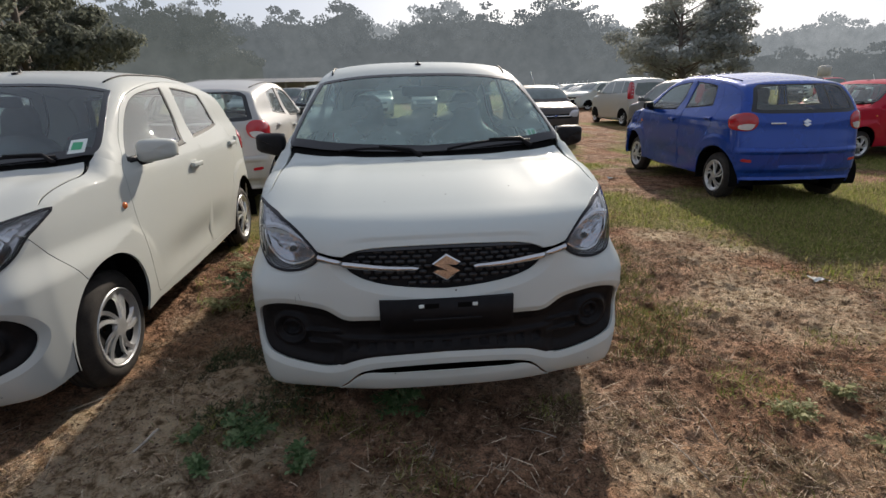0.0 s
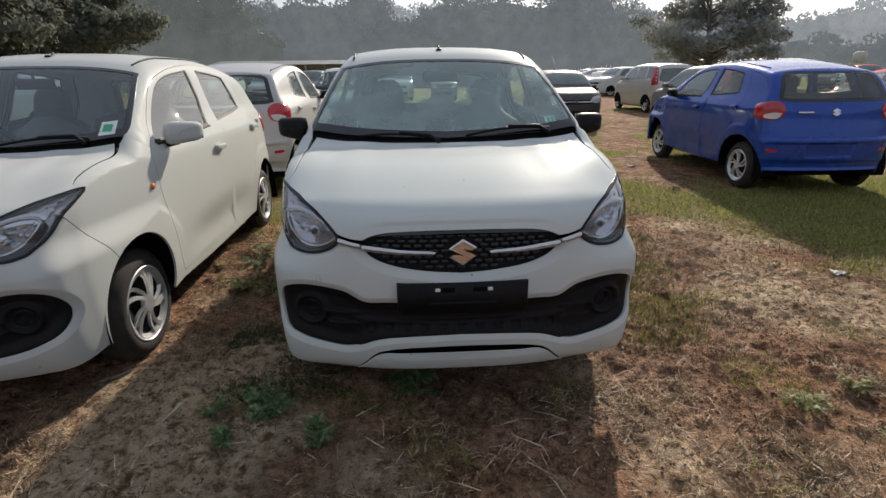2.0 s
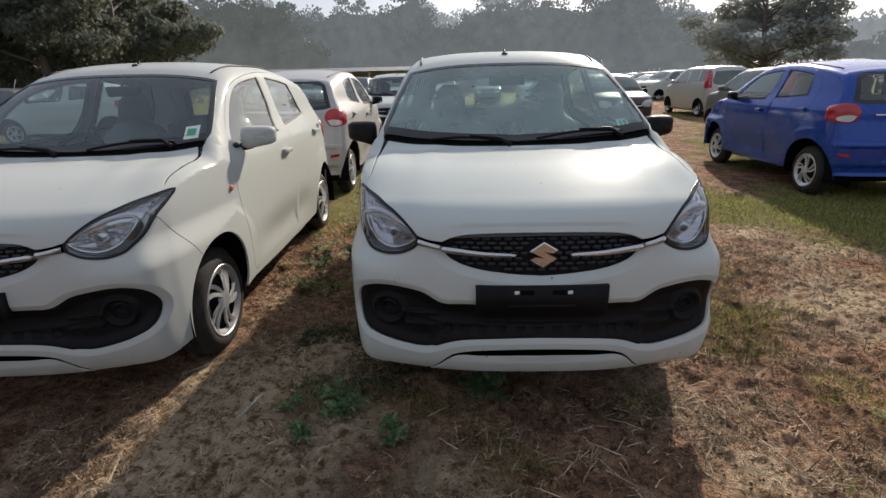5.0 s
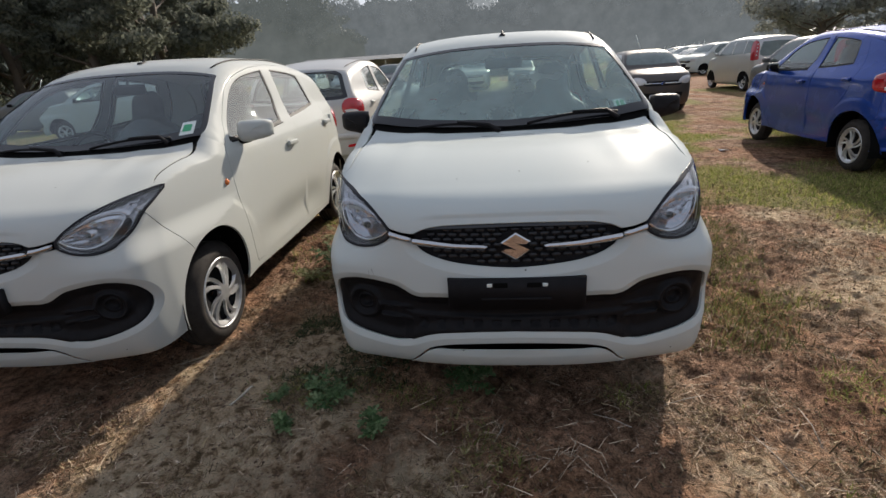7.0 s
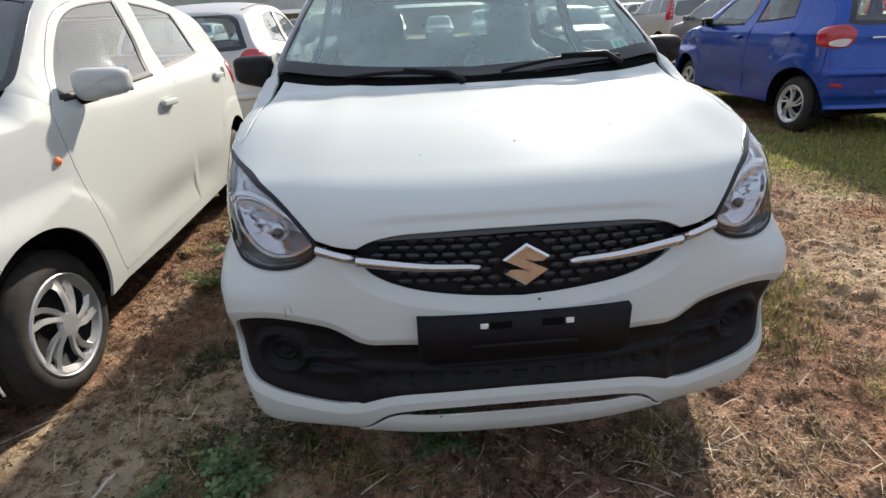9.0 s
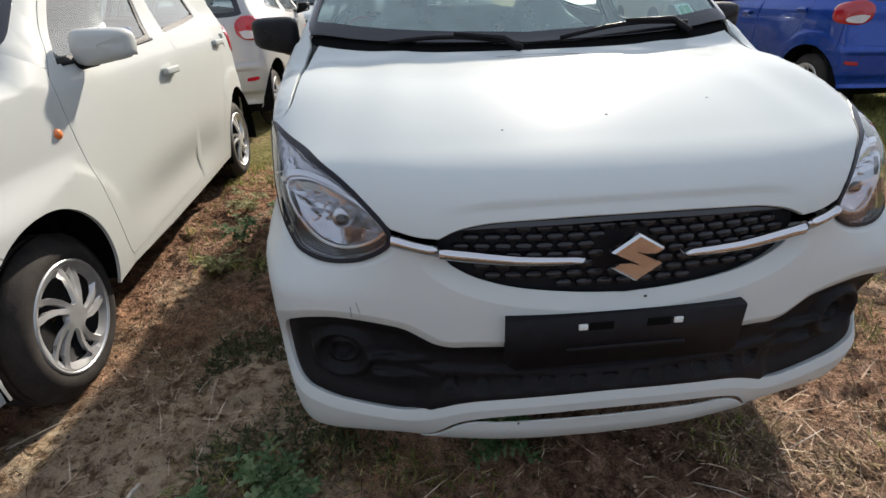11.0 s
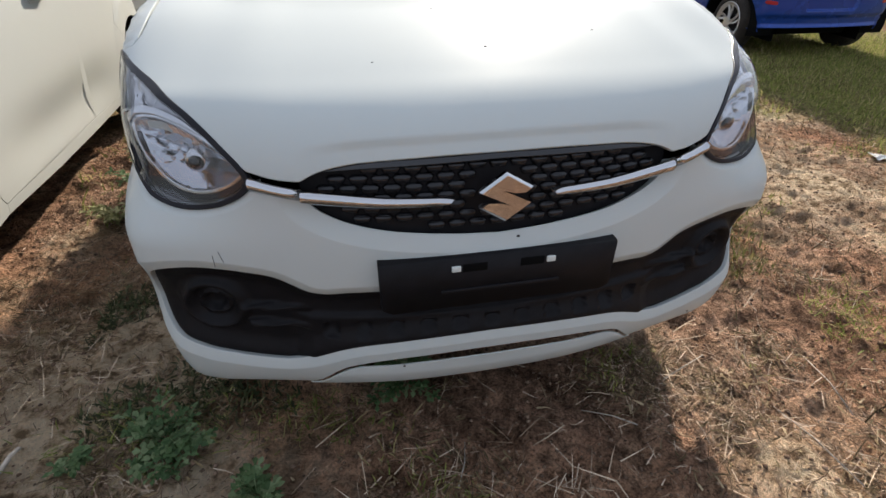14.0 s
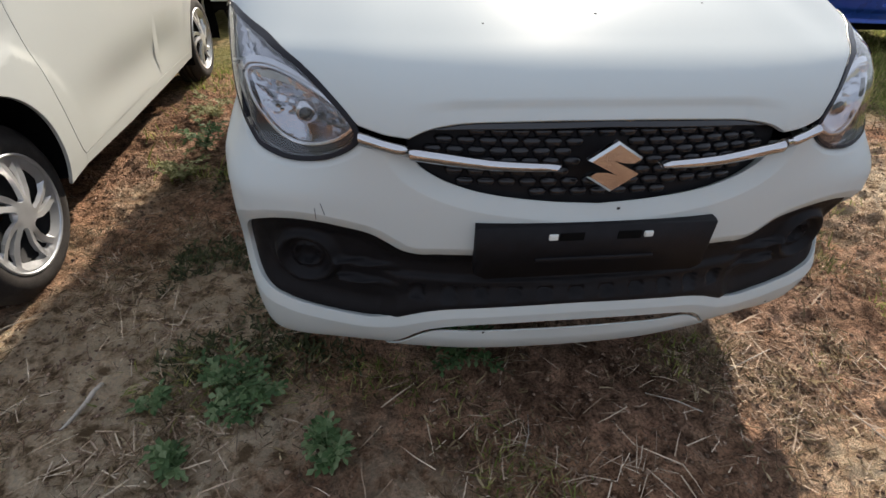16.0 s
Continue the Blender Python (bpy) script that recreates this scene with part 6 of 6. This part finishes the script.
def tree(seed, height, spread, base, leaves, label, size=.36, boughs=1.0, leafage=None):
    """A tapered trunk, limbs that fork, and a crown of many small sprays round the limbs' ends."""
    rg = random.Random(seed)
    t = tagged(new("tree"), label, "tree", "trees at the edge of the field")
    limbs, ends = [], []
    lean = Vector((rg.uniform(-.08, .08), rg.uniform(-.08, .08), 0))
    trunk = [Vector((0, 0, -.1)) + (lean * height + Vector((0, 0, height * .72))) * u + Vector((rg.uniform(-.1, .1), rg.uniform(-.1, .1), 0)) * (u > 0) for u in np.linspace(0, 1, 7)]
    limbs.append(tube(trunk, [height * .030 * (1 - .8 * u) for u in np.linspace(0, 1, 7)], 9))
    for i in range(int((9 + height * .6) * boughs)):
        u = rg.uniform(base, 1)
        k = min(int(u * 6), 5)
        p = trunk[k].lerp(trunk[k + 1], u * 6 - k)
        a = rg.uniform(0, 2 * math.pi)
        reach = spread * rg.uniform(.45, 1.0) * (1.15 - .75 * abs(u - base - .25))
        rise = height * rg.uniform(.08, .28)
        q = p + Vector((math.cos(a) * reach * .55, math.sin(a) * reach * .55, rise * .6))
        e = p + Vector((math.cos(a + .2) * reach, math.sin(a + .2) * reach, rise))
        limbs.append(tube([p, q, e], [height * .007, height * .004, .02], 6, False))
        ends += [(q, .75), (e, 1.0), (q.lerp(e, .5) + Vector((rg.uniform(-1, 1), rg.uniform(-1, 1), rg.uniform(-.2, .6))) * spread * .15, .9)]
        for _ in range(2):
            f = e + Vector((rg.uniform(-1, 1), rg.uniform(-1, 1), rg.uniform(-.3, .8))) * spread * .22
            limbs.append(tube([q.lerp(e, .6), f], [.03, .010], 5, False))
            ends.append((f, .7))
    ends.append((trunk[-1] + Vector((0, 0, height * .1)), 1.0))
    part("trunk", joined(*limbs), BARK, t, "forked trunk with limbs")
    verts, faces = [], []
    for i in range(leaves):
        c, k = ends[rg.randrange(len(ends))]
        way = Vector((rg.gauss(0, 1), rg.gauss(0, 1), rg.gauss(.15, .8))).normalized()
        q = c + Vector((way.x, way.y, way.z * .72)) * (rg.random() ** .30) * spread * .25 * k
        n = (way + .45 * Vector((rg.gauss(0, 1), rg.gauss(0, 1), rg.gauss(.2, 1)))).normalized()
        a = n.orthogonal().normalized()
        a = Matrix.Rotation(rg.uniform(0, 6.28), 3, n) @ a
        b = n.cross(a)
        s = size * rg.uniform(.5, 1.3)
        j = len(verts)
        verts += [q - a * s * .5, q - b * s * .28 + n * s * .08, q + a * s * .55, q + b * s * .30 - n * s * .06]
        faces.append((j, j + 1, j + 2, j + 3))
    part("crown", (verts, faces, None), leafage or FOLIAGE, t, flat=True)
    return t


near_kinds = [tree(21, 10.5, 4.4, .06, 24000, "broad green tree beside the parked cars", .24), tree(22, 12.5, 4.2, .08, 24000, "tall green tree beside the parked cars", .24)]
near_kinds[0].location, near_kinds[1].location = (-24, 36, 0), (-21.5, 31, 0)
# the lone tree's haze is painted into its leaf colour
HAZEFOLIAGE = island_mat("hazed_foliage", ((.0, (.30, .32, .30)), (.5, (.34, .36, .335)), (1.0, (.38, .40, .37))), .9, .28)
lone = tree(14, 12.0, 5.1, .17, 36000, "large dark tree standing alone beyond the cars", .27, 2.3, HAZEFOLIAGE)
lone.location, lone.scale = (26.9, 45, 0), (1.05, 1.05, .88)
place = random.Random(3)
spots = [(-18.5 - 3.3 * k + place.uniform(-1, 1), 27 - 1.5 * k + place.uniform(-1.5, 1.5), place.uniform(.9, 1.15)) for k in range(7)]
spots += [(-27.5, 41, 1.05), (-30.5, 36, 1.1), (-34, 33, 1.15), (-37, 41, 1.2)]
for i, (x, y, s) in enumerate(spots):
    c = copy_thing(near_kinds[i % 2], pose(x, y, 0, 0, 0, place.uniform(0, 360)) @ Matrix.Scale(s, 4))
    c.scale = (s, s, s * place.uniform(.92, 1.1))


def thicket(x0, x1, y, h, n, label, leaf=.6):
    """A belt of undergrowth too dense to count."""
    rg = random.Random(int(x0 * 7 + y))
    verts, faces = [], []
    for i in range(n):
        x = rg.uniform(x0, x1)
        top = h * (.65 + .45 * noise.noise(Vector((x * .25, y, 3))) + .2 * noise.noise(Vector((x * .9, y, 9))))
        q = Vector((x, y + rg.gauss(0, 1.2), top * rg.random() ** .8))
        nn = Vector((rg.gauss(0, 1), rg.gauss(-.5, 1), rg.gauss(.4, 1))).normalized()
        a = nn.orthogonal().normalized()
        b, s, j = nn.cross(a), leaf * rg.uniform(.6, 1.4), len(verts)
        verts += [q - a * s * .5, q - b * s * .3, q + a * s * .5, q + b * s * .3]
        faces.append((j, j + 1, j + 2, j + 3))
    return tagged(part("undergrowth", (verts, faces, None), FOLIAGE, None, flat=True), label, "bushes", kind="stuff")


thicket(-58, -21, 40, 5.0, 24000, "undergrowth below the nearer trees", .26)


# hazy woods on the horizon, far behind everything, their haze painted as glow, paler with distance
def far_woods(R, tone_low, tone_high, height, seed, label, reach=(-math.pi, math.pi), crown=8.0):
    """A ring of tree crowns: a closed mass below, lobes of small leaf sprays along the top with gaps between them."""
    m, t, p = mat("haze_glow")
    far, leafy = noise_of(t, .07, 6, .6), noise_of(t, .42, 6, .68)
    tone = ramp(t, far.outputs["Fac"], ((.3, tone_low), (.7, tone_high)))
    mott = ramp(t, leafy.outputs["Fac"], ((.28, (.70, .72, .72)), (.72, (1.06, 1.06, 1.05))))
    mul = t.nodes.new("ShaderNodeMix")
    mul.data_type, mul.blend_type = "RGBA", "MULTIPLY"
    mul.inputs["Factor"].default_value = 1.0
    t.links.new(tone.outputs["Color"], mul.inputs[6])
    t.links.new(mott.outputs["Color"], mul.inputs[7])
    # airlight painted as emission on the crowns, which are no light source
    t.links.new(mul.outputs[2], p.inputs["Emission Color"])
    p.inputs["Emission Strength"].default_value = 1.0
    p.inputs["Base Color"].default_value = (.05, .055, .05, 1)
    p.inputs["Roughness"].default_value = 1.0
    rg = random.Random(seed)
    k = R / 128
    n = int(1500 * (reach[1] - reach[0]) / math.pi)
    arc = np.linspace(reach[0] * R, reach[1] * R, n)
    crest, verts, faces = np.full(n, height[0] * (.22 if reach[1] > 3 else .1)), [], []

    def spot(s, z, inward=0.0):
        return ((R - inward) * math.sin(s / R), (R - inward) * math.cos(s / R), z)
    c = reach[0] * R
    while c < reach[1] * R:
        turn = min(1.0, max(0.0, (c / R - .30) / .25))
        # full rings add unseen woods behind the camera, taller, to dim the low sky
        behind = 1.0 - (.36 if R > 150 else .66) * turn * turn * (3 - 2 * turn) + .5 * min(1.0, max(0.0, abs(c / R) - 1.2) * 2)
        ends = min(1.0, min(c / R - reach[0], reach[1] - c / R) / .10) if reach[1] < 3 else 1.0
        w, h = crown * rg.uniform(.55, 1.2) * k, rg.uniform(*height) * behind * (.4 + .6 * ends)
        d = np.abs(arc - c) / w
        crest = np.maximum(crest, h * (.48 + .30 * np.sqrt(np.clip(1 - d ** 2.2, 0, 1))) * (d < 1))
        if abs(c / R) < 1.2:
            for _ in range(24):
                a, q = rg.uniform(-.1, math.pi + .1), rg.uniform(.35, 1.0)
                bs, bz, br = c + w * .92 * q * math.cos(a), h * .60 + h * .36 * q * math.sin(a), rg.uniform(.8, 1.9) * k
                for _ in range(42):
                    e, u = rg.uniform(0, 6.283), math.sqrt(rg.random())
                    s, z, g = bs + br * 1.25 * u * math.cos(e), bz + br * .62 * u * math.sin(e), rg.uniform(.16, .40) * k
                    j, e = len(verts), rg.uniform(0, 3.14)
                    verts += [spot(s + g * f * math.cos(e + o), z + g * f * math.sin(e + o), rg.uniform(0, 2)) for o, f in ((0, 1.2), (1.57, .6), (3.14, 1.2), (4.71, .6))]
                    faces.append((j, j + 1, j + 2, j + 3))
        c += w * rg.uniform(.75, 1.25)
    j = len(verts)
    crest += [.7 * k * noise.noise(Vector((x * 1.1 / k, seed, 4))) for x in arc]
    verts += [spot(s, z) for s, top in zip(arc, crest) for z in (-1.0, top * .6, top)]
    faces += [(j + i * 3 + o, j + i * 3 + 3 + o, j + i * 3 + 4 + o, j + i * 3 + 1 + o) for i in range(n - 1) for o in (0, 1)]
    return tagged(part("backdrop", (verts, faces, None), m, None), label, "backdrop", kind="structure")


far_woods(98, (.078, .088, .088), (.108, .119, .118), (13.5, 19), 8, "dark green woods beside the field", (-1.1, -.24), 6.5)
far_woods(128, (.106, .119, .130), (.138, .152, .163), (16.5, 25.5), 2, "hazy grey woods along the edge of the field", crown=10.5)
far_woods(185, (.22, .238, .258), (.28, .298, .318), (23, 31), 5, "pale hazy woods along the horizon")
